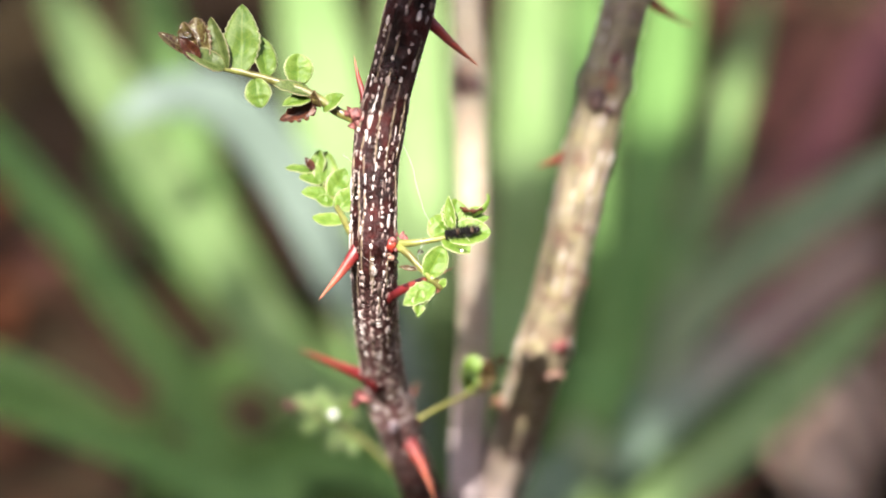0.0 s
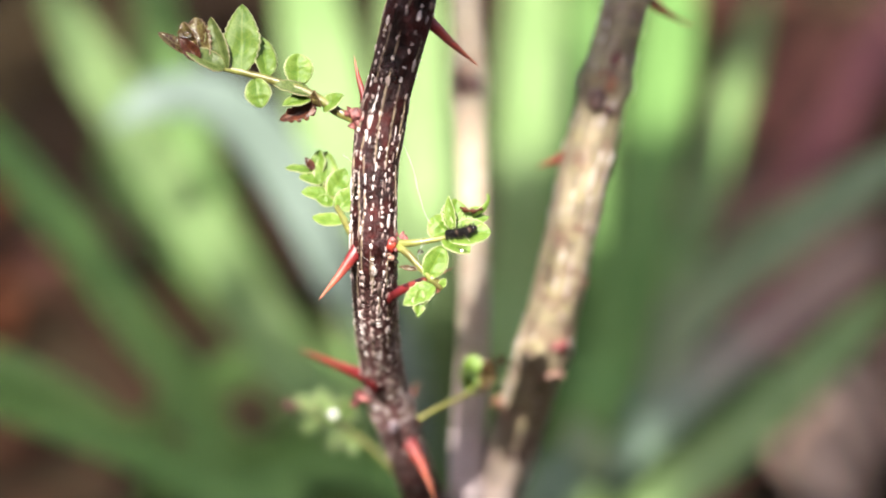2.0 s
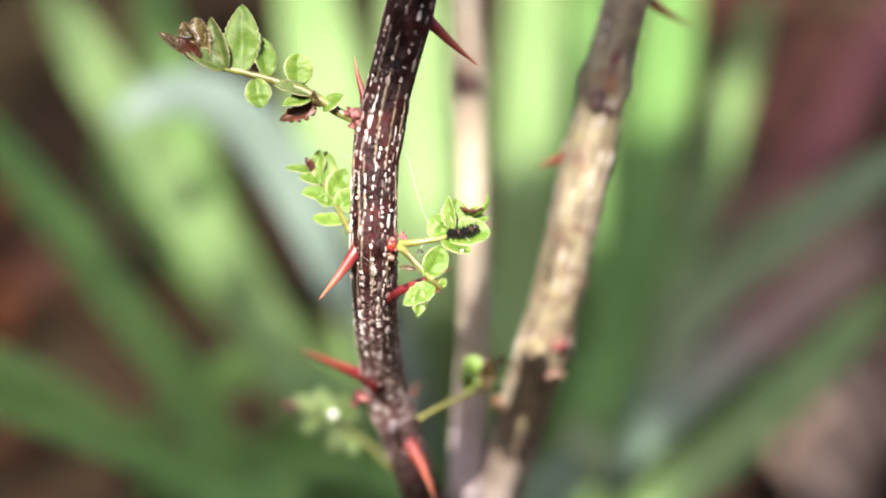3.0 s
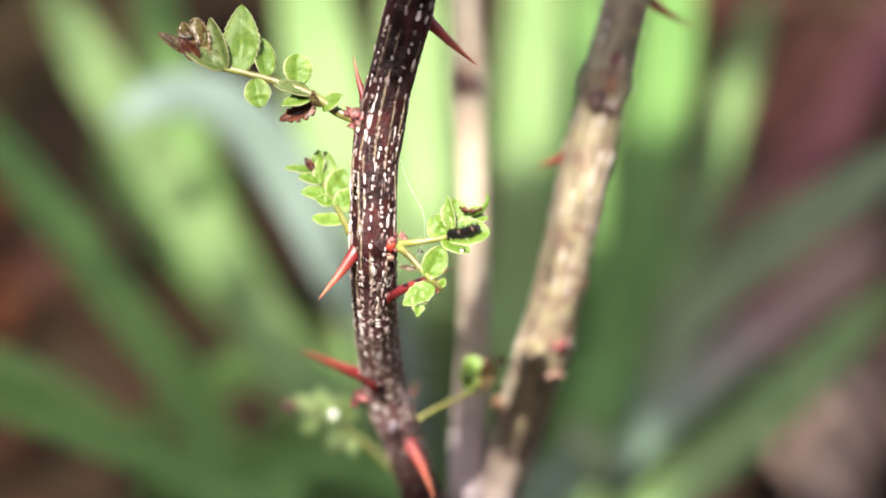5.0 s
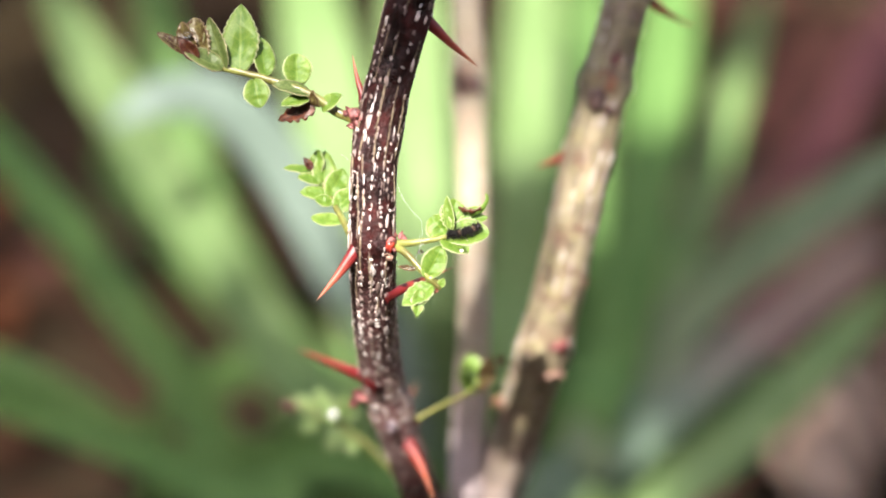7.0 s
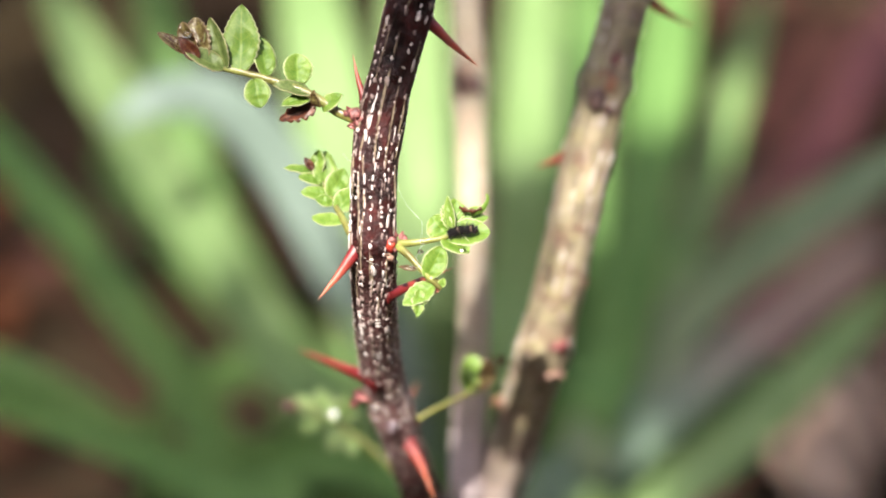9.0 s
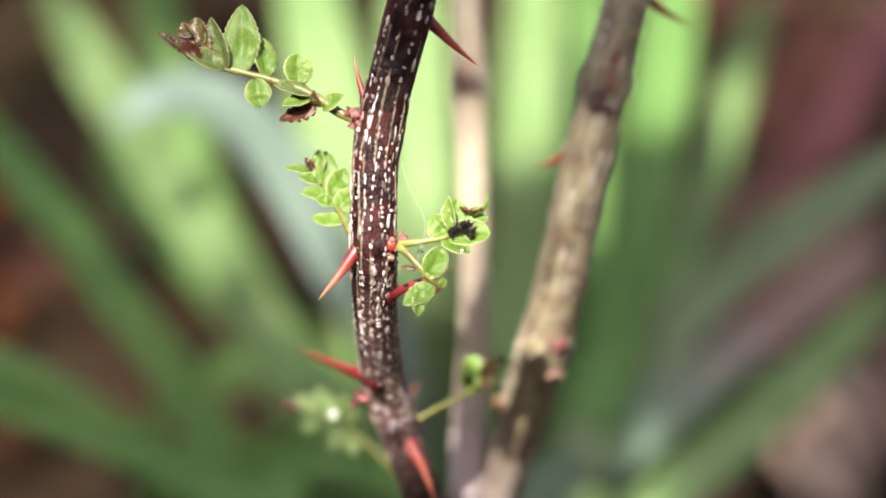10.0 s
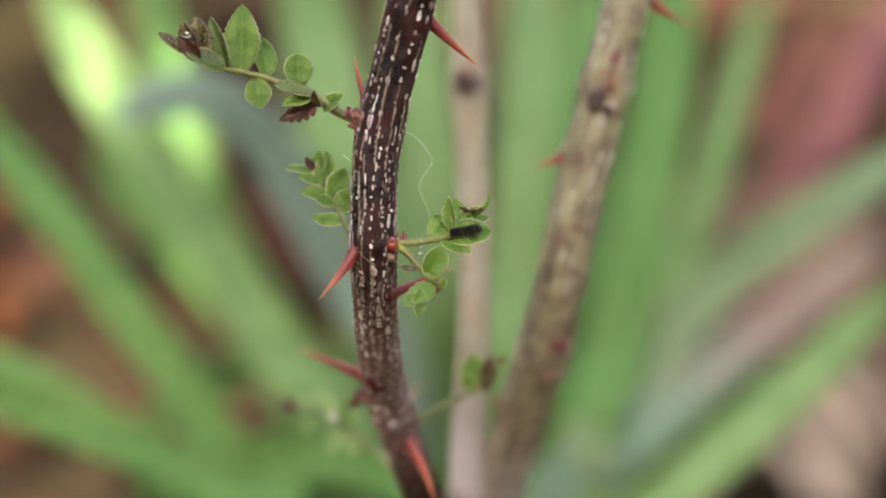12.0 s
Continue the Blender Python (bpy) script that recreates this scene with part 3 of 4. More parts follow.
def speckle(parent, fr, radius, lanes, gap, length, width, seed, bare, low=-0.05, high=0.05, mat=LENTICEL):
    """Pale corky dashes in lengthwise lanes, standing proud of the bark."""
    rng = random.Random(seed)
    bm = bmesh.new()
    n = len(fr) - 1
    step = (fr[1][0] - fr[0][0]).length
    for lane in range(lanes):
        a0 = 2 * math.pi * (lane + rng.uniform(-0.3, 0.3)) / lanes
        s, gap_here = rng.uniform(0, gap), gap * rng.choice((0.4, 0.7, 1.0, 1.8))
        while s < n * step:
            l = length * rng.choice((0.25, 0.35, 0.5, 0.5, 0.7, 0.9, 1.3, 2.0)) * rng.uniform(0.8, 1.2)
            a = a0 + rng.uniform(-0.04, 0.04) + 0.07 * math.sin(s * 380 + lane * 2.1)
            i = min(n, int(s / step))
            p, way, x, y = fr[i]
            if rng.random() > bare and low < (p - FOCUS).dot(UP) < high:
                w = width * rng.uniform(0.55, 1.25)
                beads = max(1, round(l / (width * 3)))
                for k in range(beads):
                    j = min(n, i + round((k + 0.5) * l / beads / step))
                    q, u, qx, qy = fr[j]
                    side = a + rng.uniform(-0.03, 0.03)
                    out = qx * math.cos(side) + qy * math.sin(side)
                    spin = Matrix((u.cross(out), u, out)).transposed() @ Matrix.Rotation(rng.uniform(-0.07, 0.07), 3, "Z")
                    bw = w * rng.uniform(0.6, 1.15)
                    lump(bm, q + out * (radius(j / n, side) - bw * 0.12), bw / 2, l / beads * rng.uniform(0.7, 1.0), bw * 0.4, spin, 5, 7, 0.55)
            s += l * 0.8 + gap_here * rng.uniform(0.25, 1.6)
    return tagged(part("cork_speckling", bm, mat, parent, "pale corky specks in lengthwise rows", ORIGIN[parent]), kind="stuff")


MAIN_PATH = [ROOT + Vector((-0.004, -0.03, 0.0)), spot(*(9.72, -130.65, 88)), spot(*(4.4, -50.24, 67.1)), spot(*(0.14, -37.24, 51.1)), spot(*(-2.47, -32.02, 44.2)), spot(*(-4.4, -25.87, 36.6)), spot(*(-6.34, -19.24, 28.2)), spot(*(-7.36, -13.32, 19.9)),
             spot(*(-7.67, -6.34, 7.9)), spot(*(-7.65, 0.06, 0.7)), spot(*(-7.56, 5.02, 0)), spot(*(-7.24, 10.58, -0.5)), spot(*(-6.23, 16.10, -1.2)), spot(*(-4.85, 21.24, -2.4)), spot(*(-3.48, 26.29, -4)), spot(*(-2.55, 30.37, -5.5)), spot(*(-1.20, 37.26, -8)), spot(*(-0.54, 44.09, -10))]
main_pts = curve_points(MAIN_PATH, 0.0007)
main_fr = axes_along(main_pts)
BULGES = [(share(main_fr, spot(*p)), m, 0.012 * w) for p, m, w in (((-7.56, 0.06, 0), 0.045, 0.6), ((-6.94, 12.77, 0), 0.07, 0.6), ((-5.95, -20.33, 29), 0.13, 0.6), ((-3.48, 25.12, -3.5), 0.05, 0.5))]
main_stem, main_fr, main_r = stem("stem", MAIN_PATH, lambda s: 0.00252 + 0.0009 * max(0, 0.6 - s), BARK_DARK, "dark purplish-brown stem with pale specks", 40, BULGES)

def chains(parent, fr, radius, lanes, bead, gap, seed, low, high, ridge, mat=LENTICEL):
    """Cork beads strung along fine lengthwise ridges that wander a little and break off; bead: half width, half length."""
    rng = random.Random(seed)
    beads, lines = bmesh.new(), bmesh.new()
    n = len(fr) - 1
    step = (fr[1][0] - fr[0][0]).length
    for lane in range(lanes):
        a0 = 2 * math.pi * (lane + rng.uniform(-0.22, 0.22)) / lanes

        def side(s):
            return a0 + 0.16 * noise.noise(Vector((s * 160, lane * 3.7, seed))) + 0.04 * noise.noise(Vector((s * 900, lane * 1.7, seed)))

        def at(s, off=0.0):
            j = min(n, int(s / step))
            p, way, x, y = fr[j]
            p = p.lerp(fr[min(n, j + 1)][0], s / step - j) if j < n else p
            a = side(s) + off
            out = x * math.cos(a) + y * math.sin(a)
            return p, way, out, radius(j / n, a)

        s = rng.uniform(0, gap)
        while s < n * step:
            run = rng.uniform(0.0015, 0.008)
            close = rng.choice((0.5, 0.8, 1.0, 1.6, 2.4))
            end = min(s + run, n * step)
            if low < (at(s)[0] - FOCUS).dot(UP) < high:
                if rng.random() < ridge:
                    pts = [q[0] + q[2] * (q[3] - 0.00002) for q in (at(s + (end - s) * k / 8) for k in range(9))]
                    if (pts[-1] - pts[0]).length > 0.001:
                        sweep(lines, pts, lambda r, a: 0.00013 * (0.35 + 0.65 * math.sin(math.pi * r)) * (1 + 0.4 * noise.noise(Vector((r * 9, lane, seed)))), 5, True)
                while s < end:
                    l = bead[1] * rng.choice((0.4, 0.6, 0.8, 1.0, 1.0, 1.5, 2.2)) * rng.uniform(0.8, 1.2)
                    w = bead[0] * rng.choice((0.5, 0.7, 0.85, 1.0, 1.15)) * rng.uniform(0.85, 1.15)
                    s += l
                    p, way, out, r = at(s, rng.uniform(-0.05, 0.05))
                    spin = Matrix((way.cross(out), way, out)).transposed() @ Matrix.Rotation(rng.uniform(-0.12, 0.12), 3, "Z")
                    lump(beads, p + out * (r - w * 0.25), w, l, w * 0.55, spin, 6, 8, 0.75)
                    s += l * 0.7 + gap * close * rng.uniform(0.2, 1.5)
            else:
                s = end
            s += gap * rng.uniform(0.3, 4.0)
    tagged(part("cork_speckling", beads, mat, parent, "pale corky beads in lengthwise chains", ORIGIN[parent]), kind="stuff")
    tagged(part("cork_ridge", lines, RIDGE_CORK, parent, "olive-brown lengthwise cork ridges", ORIGIN[parent]), kind="stuff")


# round pores above, fine broken chains in the middle, crowded old cork below
chains(main_stem, main_fr, main_r, 13, (0.00026, 0.00035), 0.0006, 3, 0.0105, 0.05, 0.5)
chains(main_stem, main_fr, main_r, 17, (0.00018, 0.00036), 0.00022, 5, -0.003, 0.0125, 0.8)
speckle(main_stem, main_fr, main_r, 22, 0.001, 0.0005, 0.0003, 6, 0.4, -0.003, 0.013)
chains(main_stem, main_fr, main_r, 18, (0.0003, 0.0005), 0.0003, 15, -0.026, -0.002, 0.5)
speckle(main_stem, main_fr, main_r, 19, 0.0006, 0.0006, 0.0003, 16, 0.4, -0.03, -0.001, OLD_CORK)


def swelling(at, wide, tall, mat, label):
    bm = bmesh.new()
    lump(bm, spot(*at), wide * 0.001, tall * 0.001, wide * 0.0008, Matrix((RIGHT, UP, -AWAY)).transposed(), 12, 16, 0.35)
    part("swelling", bm, mat, main_stem, label, spot(*at))


swelling((-6.08, -21.1, 26.3), 0.6, 1.4, GREY_CORK, "grey corky swelling")
swelling((-4.85, -19.95, 27.0), 0.62, 1.3, GREY_CORK, "grey corky swelling")
swelling((-6.24, -23.39, 31), 0.55, 1.0, GREY_CORK, "grey corky swelling")

RIGHT_PATH = [CROTCH, spot(*(6.56, -35.07, 65)), spot(*(9.04, -27.50, 59)), spot(*(11.45, -18.52, 50)), spot(*(13.22, -11.55, 43)), spot(*(14.73, -4.22, 38.5)), spot(*(16.17, 2.91, 36)), spot(*(17.67, 9.96, 35)), spot(*(19.43, 16.97, 34)),
              spot(*(21.12, 24.01, 34)), spot(*(22.74, 30.70, 34)), spot(*(24.53, 37.65, 36)), spot(*(27.39, 48.25, 40))]
tmp = axes_along(curve_points(RIGHT_PATH, 0.0007))
right_stem, right_fr, right_r = stem("stem", RIGHT_PATH, lambda s: 0.0036 - 0.0009 * s, BARK_PALE, "thick pale brown stem with greenish streaks", 32,
                                     [(share(tmp, spot(*(20.56, 20.49, 34))), 0.16, 0.02), (share(tmp, spot(*(12.89, -14.41, 42))), 0.12, 0.03), (share(tmp, spot(*(18.09, 12.44, 35))), 0.08, 0.02)])
speckle(right_stem, right_fr, right_r, 15, 0.002, 0.0026, 0.00032, 8, 0.5)

THIN_PATH = [ROOT, ROOT.lerp(CROTCH, 0.5) + Vector((0.004, 0, 0)), CROTCH, spot(*(3.40, -32.41, 62)), spot(*(3.53, -22.94, 59.5)), spot(*(4.12, -12.14, 58)), spot(*(4.23, -0.69, 60)), spot(*(4.05, 10.98, 64)), spot(*(3.60, 22.80, 66)), spot(*(3.15, 34.77, 68)), spot(*(2.71, 47.98, 72))]
tmp2 = axes_along(curve_points(THIN_PATH, 0.001))
cs = share(tmp2, CROTCH)
thin_stem, thin_fr, thin_r = stem("stem", THIN_PATH, lambda s: 0.0042 - 0.0008 * s if s < cs else 0.00215 + 0.0013 * max(0, 1 - (s - cs) / 0.10) ** 1.5, BARK_THIN,
                                  "slender pale tan stem", 24, [(share(tmp2, spot(*(3.45, 22.80, 66))), 0.28, 0.016)], 0.001)


def thorn(parent, base, tip, wide, bend=0.06, label=""):
    """A broad-based tapering thorn, flattened a little and gently hooked."""
    base, tip = Vector(base), Vector(tip)
    way = tip - base
    side = way.cross(AWAY)
    sag = side.normalized() * way.length * bend if side.length > 1e-6 else Vector()
    pts = curve_points([base - way * 0.12, base + way * 0.12, base + way * 0.5 + sag, tip], way.length / 22)
    bm = bmesh.new()
    sweep(bm, pts, lambda s, a: wide * 0.0005 * ((1 - s) ** 0.95 * 0.9 + 0.35 * max(0, 1 - s / 0.2) ** 2 + 0.025) * (1 + 0.05 * noise.noise(Vector((math.cos(a), math.sin(a), s * 5)))), 14, True, 0.8, False)
    return part("thorn", bm, THORN, parent, label, base)


for base, tip, wide, bend in (
        ((-8.65, 16.63, -0.7), (-9.79, 21.37, -0.2), 1.0, 0.02), ((-1.53, 24.68, -3), (4.05, 19.71, -2.4), 1.75, -0.012), ((-9.46, -0.31, -0.7), (-13.53, -5.57, -3), 1.85, 0.015),
        ((-5.6, -5.0, 4), (1.3, -2.1, 9), 1.6, 0.01), ((-8.88, -15.33, 21.4), (-18.36, -12.57, 38.1), 2.3, 0.0),
        ((-4.61, -23.01, 31), (-0.83, -30.93, 29), 2.4, 0.03), ((-4.72, -19.82, 30.5), (-3.19, -17.41, 48.8), 1.4, 0.0)):
    thorn(main_stem, spot(*base), spot(*tip), wide, bend)
for base, tip, wide, bend in (((16.9, 12.6, 34), (11.6, 10.2, 35), 2.4, 0.03), ((25.07, 31.33, 34), (31.37, 27.77, 35), 1.9, -0.03)):
    thorn(right_stem, spot(*base), spot(*tip), wide, bend)


def buds(parent, at, n, spread, size, mat, seed, label=""):
    """A cluster of knobs and short pointed scales."""
    rng = random.Random(seed)
    bm = bmesh.new()
    at = Vector(at)
    for i in range(n):
        off = (RIGHT * rng.uniform(-1, 1) + UP * rng.uniform(-1, 1) + AWAY * rng.uniform(-0.8, 0.5)) * spread * 0.001
        k = size * 0.001 * rng.uniform(0.45, 1.1)
        turn = Euler((rng.uniform(0, 3), rng.uniform(0, 3), 0)).to_matrix()
        if i % 3:
            lump(bm, at + off, k, k * rng.uniform(0.5, 0.8), k * rng.uniform(0.6, 1.2), turn, 9, 12, 0.6)
        else:
            tip = at + off * 1.5 + UP * k * 0.8 - AWAY * k * 0.6
            leaf_mesh(bm, at + off * 0.4, tip, k * 1.5, off - AWAY * 0.001, 0.5, -0.2, 0.1, 5, 0.4, k * 0.3, seed=i, n=8, m=2)
    return part("bud", bm, mat, parent, label, at)


buds(main_stem, spot(*(-9.36, 14.29, -1.6)), 17, 1.05, 0.66, BUD, 1, "reddish bud scales")
buds(main_stem, spot(*(-9.99, 13.51, -1.2)), 4, 0.4, 0.5, BUD, 2, "reddish bud scales")
buds(main_stem, spot(*(-4.88, 0.86, -0.9)), 14, 0.9, 0.58, BUD, 4, "pinkish bud scales")
buds(main_stem, spot(*(-9.96, -18.21, 25.1)), 8, 0.9, 0.75, BUD, 6, "reddish bud scales")
buds(main_stem, spot(*(-2.78, -20.94, 30.5)), 4, 0.6, 0.55, BUD, 7, "reddish bud scales")
swelling((-5.65, 0.5, -1.5), 0.6, 0.85, RED_KNOB, "smooth red swelling under a bud")
buds(main_stem, spot(*(-5.91, -0.68, -1.9)), 3, 0.35, 0.5, SCAR, 9, "pale leaf scar")
buds(right_stem, spot(*(20.5, 20.2, 31.5)), 4, 0.45, 1.9, KNOB, 10, "round orange-brown bud")
buds(right_stem, spot(*(21.1, 22.8, 31.8)), 5, 0.9, 1.3, DULL_RED, 11, "dark red bud scales")
buds(right_stem, spot(*(13.49, -16.11, 44)), 5, 0.9, 2.0, SCAR, 12, "pale leaf scar")
buds(right_stem, spot(*(8.16, -21.04, 52)), 4, 0.9, 1.4, KNOB, 14, "reddish bud scar")
buds(right_stem, spot(*(14.40, -12.03, 40.5)), 5, 0.7, 1.45, DULL_RED, 16, "dull red bud")
buds(right_stem, spot(*(16.99, -4.78, 38)), 4, 0.5, 0.9, SCAR, 17, "small brownish bud")
buds(right_stem, spot(*(19.7, 17.6, 31.8)), 6, 1.1, 1.5, NODE_DARK, 21, "dark brown scaly node")
buds(thin_stem, spot(*(3.26, 22.12, 63)), 5, 1.2, 1.6, NODE_DARK, 13, "dark brown node")
buds(thin_stem, spot(*(2.96, 24.06, 64)), 3, 1.0, 1.3, SCAR, 18, "pinkish node")


def sprig(stalks, label, thick=0.45):
    """Stalks given as lines of places, joined in one mesh."""
    bm = bmesh.new()
    first = spot(*stalks[0][0])
    for line in stalks:
        pts = curve_points([spot(*p) for p in line], 0.0006)
        sweep(bm, pts, lambda s, a: thick * 0.001 * (1.15 - 0.55 * s) * (1 + 0.12 * noise.noise(Vector((math.cos(a), math.sin(a), s * 14)))), 10, True, 0.85)
    return part("sprig", bm, STALK, shrub, label, first)


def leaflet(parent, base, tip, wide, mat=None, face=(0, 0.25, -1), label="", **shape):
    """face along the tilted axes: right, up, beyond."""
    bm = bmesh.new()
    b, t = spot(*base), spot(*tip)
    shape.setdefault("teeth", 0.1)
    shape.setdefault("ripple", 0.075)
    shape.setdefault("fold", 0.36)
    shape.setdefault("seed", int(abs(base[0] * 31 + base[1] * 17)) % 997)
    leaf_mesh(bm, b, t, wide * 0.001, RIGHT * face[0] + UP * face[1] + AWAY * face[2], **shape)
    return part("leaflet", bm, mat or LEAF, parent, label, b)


# upper sprig
up_sprig = sprig([[(-9.51, 14.14, -1), (-11.50, 15.03, -0.6), (-14.59, 17.00, -0.6), (-18.82, 18.51, -0.3), (-22.56, 19.52, 0), (-25.04, 20.14, 0), (-27.21, 21.26, 0)]], "young sprig with toothed green leaflets and bronze tips", 0.52)
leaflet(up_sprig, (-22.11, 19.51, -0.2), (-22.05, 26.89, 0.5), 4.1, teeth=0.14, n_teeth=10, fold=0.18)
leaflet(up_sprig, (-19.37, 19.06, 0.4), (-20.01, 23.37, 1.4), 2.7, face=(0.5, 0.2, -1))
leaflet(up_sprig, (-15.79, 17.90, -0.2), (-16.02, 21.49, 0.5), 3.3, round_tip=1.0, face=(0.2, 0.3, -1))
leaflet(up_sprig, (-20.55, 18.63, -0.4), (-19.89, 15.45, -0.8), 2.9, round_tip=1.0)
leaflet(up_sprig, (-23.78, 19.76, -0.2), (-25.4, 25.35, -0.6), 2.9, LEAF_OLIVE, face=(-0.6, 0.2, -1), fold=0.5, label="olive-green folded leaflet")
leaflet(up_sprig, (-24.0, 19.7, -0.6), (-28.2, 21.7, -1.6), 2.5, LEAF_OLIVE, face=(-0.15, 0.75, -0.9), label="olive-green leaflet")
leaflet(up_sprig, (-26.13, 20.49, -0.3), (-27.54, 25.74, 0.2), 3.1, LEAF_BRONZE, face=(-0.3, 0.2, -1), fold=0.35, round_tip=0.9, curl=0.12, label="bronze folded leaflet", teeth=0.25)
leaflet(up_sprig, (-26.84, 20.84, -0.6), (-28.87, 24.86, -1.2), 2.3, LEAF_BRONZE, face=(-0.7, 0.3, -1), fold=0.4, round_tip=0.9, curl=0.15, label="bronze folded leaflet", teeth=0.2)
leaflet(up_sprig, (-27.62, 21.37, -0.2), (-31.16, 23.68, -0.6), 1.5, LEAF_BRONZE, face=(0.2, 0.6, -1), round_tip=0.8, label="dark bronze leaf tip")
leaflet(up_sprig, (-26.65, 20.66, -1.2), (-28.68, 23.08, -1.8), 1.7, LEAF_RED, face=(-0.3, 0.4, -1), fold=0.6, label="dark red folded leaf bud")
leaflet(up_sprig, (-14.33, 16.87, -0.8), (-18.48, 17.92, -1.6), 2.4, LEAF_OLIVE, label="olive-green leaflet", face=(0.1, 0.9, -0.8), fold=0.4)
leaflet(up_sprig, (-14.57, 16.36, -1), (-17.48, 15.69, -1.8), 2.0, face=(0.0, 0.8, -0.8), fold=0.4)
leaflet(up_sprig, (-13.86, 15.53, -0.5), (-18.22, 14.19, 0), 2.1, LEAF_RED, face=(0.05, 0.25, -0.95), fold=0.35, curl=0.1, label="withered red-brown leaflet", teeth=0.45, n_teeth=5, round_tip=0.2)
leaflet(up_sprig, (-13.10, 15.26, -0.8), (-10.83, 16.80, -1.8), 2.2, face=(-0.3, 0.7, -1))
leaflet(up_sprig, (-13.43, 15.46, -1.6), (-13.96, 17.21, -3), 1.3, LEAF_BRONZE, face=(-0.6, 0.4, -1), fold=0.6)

# sprig behind the stem
mid_sprig = sprig([[(-9.7, 1, 0), (-10.74, 2.89, 1.7), (-11.93, 4.83, 4.4), (-13.05, 6.77, 6.1), (-13.91, 8.32, 6.6), (-14.49, 9.5, 6.6)]], "soft green sprig half hidden by the stem", 0.4)
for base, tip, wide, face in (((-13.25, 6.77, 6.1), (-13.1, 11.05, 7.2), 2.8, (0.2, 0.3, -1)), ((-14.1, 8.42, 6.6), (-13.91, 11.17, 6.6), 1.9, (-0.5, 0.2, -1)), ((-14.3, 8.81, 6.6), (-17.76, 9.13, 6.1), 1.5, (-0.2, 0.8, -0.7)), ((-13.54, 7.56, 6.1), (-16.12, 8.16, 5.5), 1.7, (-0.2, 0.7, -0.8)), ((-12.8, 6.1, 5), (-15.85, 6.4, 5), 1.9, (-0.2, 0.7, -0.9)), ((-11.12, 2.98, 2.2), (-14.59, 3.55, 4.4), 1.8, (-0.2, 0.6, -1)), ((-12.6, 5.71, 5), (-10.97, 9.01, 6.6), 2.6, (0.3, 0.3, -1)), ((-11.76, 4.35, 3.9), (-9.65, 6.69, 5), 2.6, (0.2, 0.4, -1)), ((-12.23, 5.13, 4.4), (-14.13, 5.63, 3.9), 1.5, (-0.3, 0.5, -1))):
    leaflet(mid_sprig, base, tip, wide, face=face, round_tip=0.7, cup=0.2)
leaflet(mid_sprig, (-14.52, 8.93, 6.1), (-15.5, 10.3, 6.1), 0.9, LEAF_RED, label="dark bronze leaf tip")

# sprig with the caterpillar
cat_sprig = sprig([[(-5.06, 0.56, -1), (-3.82, 0.62, -1.6), (-2.21, 0.80, -2), (0.12, 1.23, -2), (0.98, 1.66, -1.8)], [(-4.93, 0.25, -1.2), (-3.81, -0.55, -2), (-2.58, -1.90, -2.6), (-1.47, -3.13, -2.8), (-0.12, -4.36, -2.6)],
                   [(-1.47, -3.13, -2.8), (-0.49, -3.62, -2.4), (0.25, -3.62, -2.2)]], "nibbled pale green sprig with small leaflets", 0.42)
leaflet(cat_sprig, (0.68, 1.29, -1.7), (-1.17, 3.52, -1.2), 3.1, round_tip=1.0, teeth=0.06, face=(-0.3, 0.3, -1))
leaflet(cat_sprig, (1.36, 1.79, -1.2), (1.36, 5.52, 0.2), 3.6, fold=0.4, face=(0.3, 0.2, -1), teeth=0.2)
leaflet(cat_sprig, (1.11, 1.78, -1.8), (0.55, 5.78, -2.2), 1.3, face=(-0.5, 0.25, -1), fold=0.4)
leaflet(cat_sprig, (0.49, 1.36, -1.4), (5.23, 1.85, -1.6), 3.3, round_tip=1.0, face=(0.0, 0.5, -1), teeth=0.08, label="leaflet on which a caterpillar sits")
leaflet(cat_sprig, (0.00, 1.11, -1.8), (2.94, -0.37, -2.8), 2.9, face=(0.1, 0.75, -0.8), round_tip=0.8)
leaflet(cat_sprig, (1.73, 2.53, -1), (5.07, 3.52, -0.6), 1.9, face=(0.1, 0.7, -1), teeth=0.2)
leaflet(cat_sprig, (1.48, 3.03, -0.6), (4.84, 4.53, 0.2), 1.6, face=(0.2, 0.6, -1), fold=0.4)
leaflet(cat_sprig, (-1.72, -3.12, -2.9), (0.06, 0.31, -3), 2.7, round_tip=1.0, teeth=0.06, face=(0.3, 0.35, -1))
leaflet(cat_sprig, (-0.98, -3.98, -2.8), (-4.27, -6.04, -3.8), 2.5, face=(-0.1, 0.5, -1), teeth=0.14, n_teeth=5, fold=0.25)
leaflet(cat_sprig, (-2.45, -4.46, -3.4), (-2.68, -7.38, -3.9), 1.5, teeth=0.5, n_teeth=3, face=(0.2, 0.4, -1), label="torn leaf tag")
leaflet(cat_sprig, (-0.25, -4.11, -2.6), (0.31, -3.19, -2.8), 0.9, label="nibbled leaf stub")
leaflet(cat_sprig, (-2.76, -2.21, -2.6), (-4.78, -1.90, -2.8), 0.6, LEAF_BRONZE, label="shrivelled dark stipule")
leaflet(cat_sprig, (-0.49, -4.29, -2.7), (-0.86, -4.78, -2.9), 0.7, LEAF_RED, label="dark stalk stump")


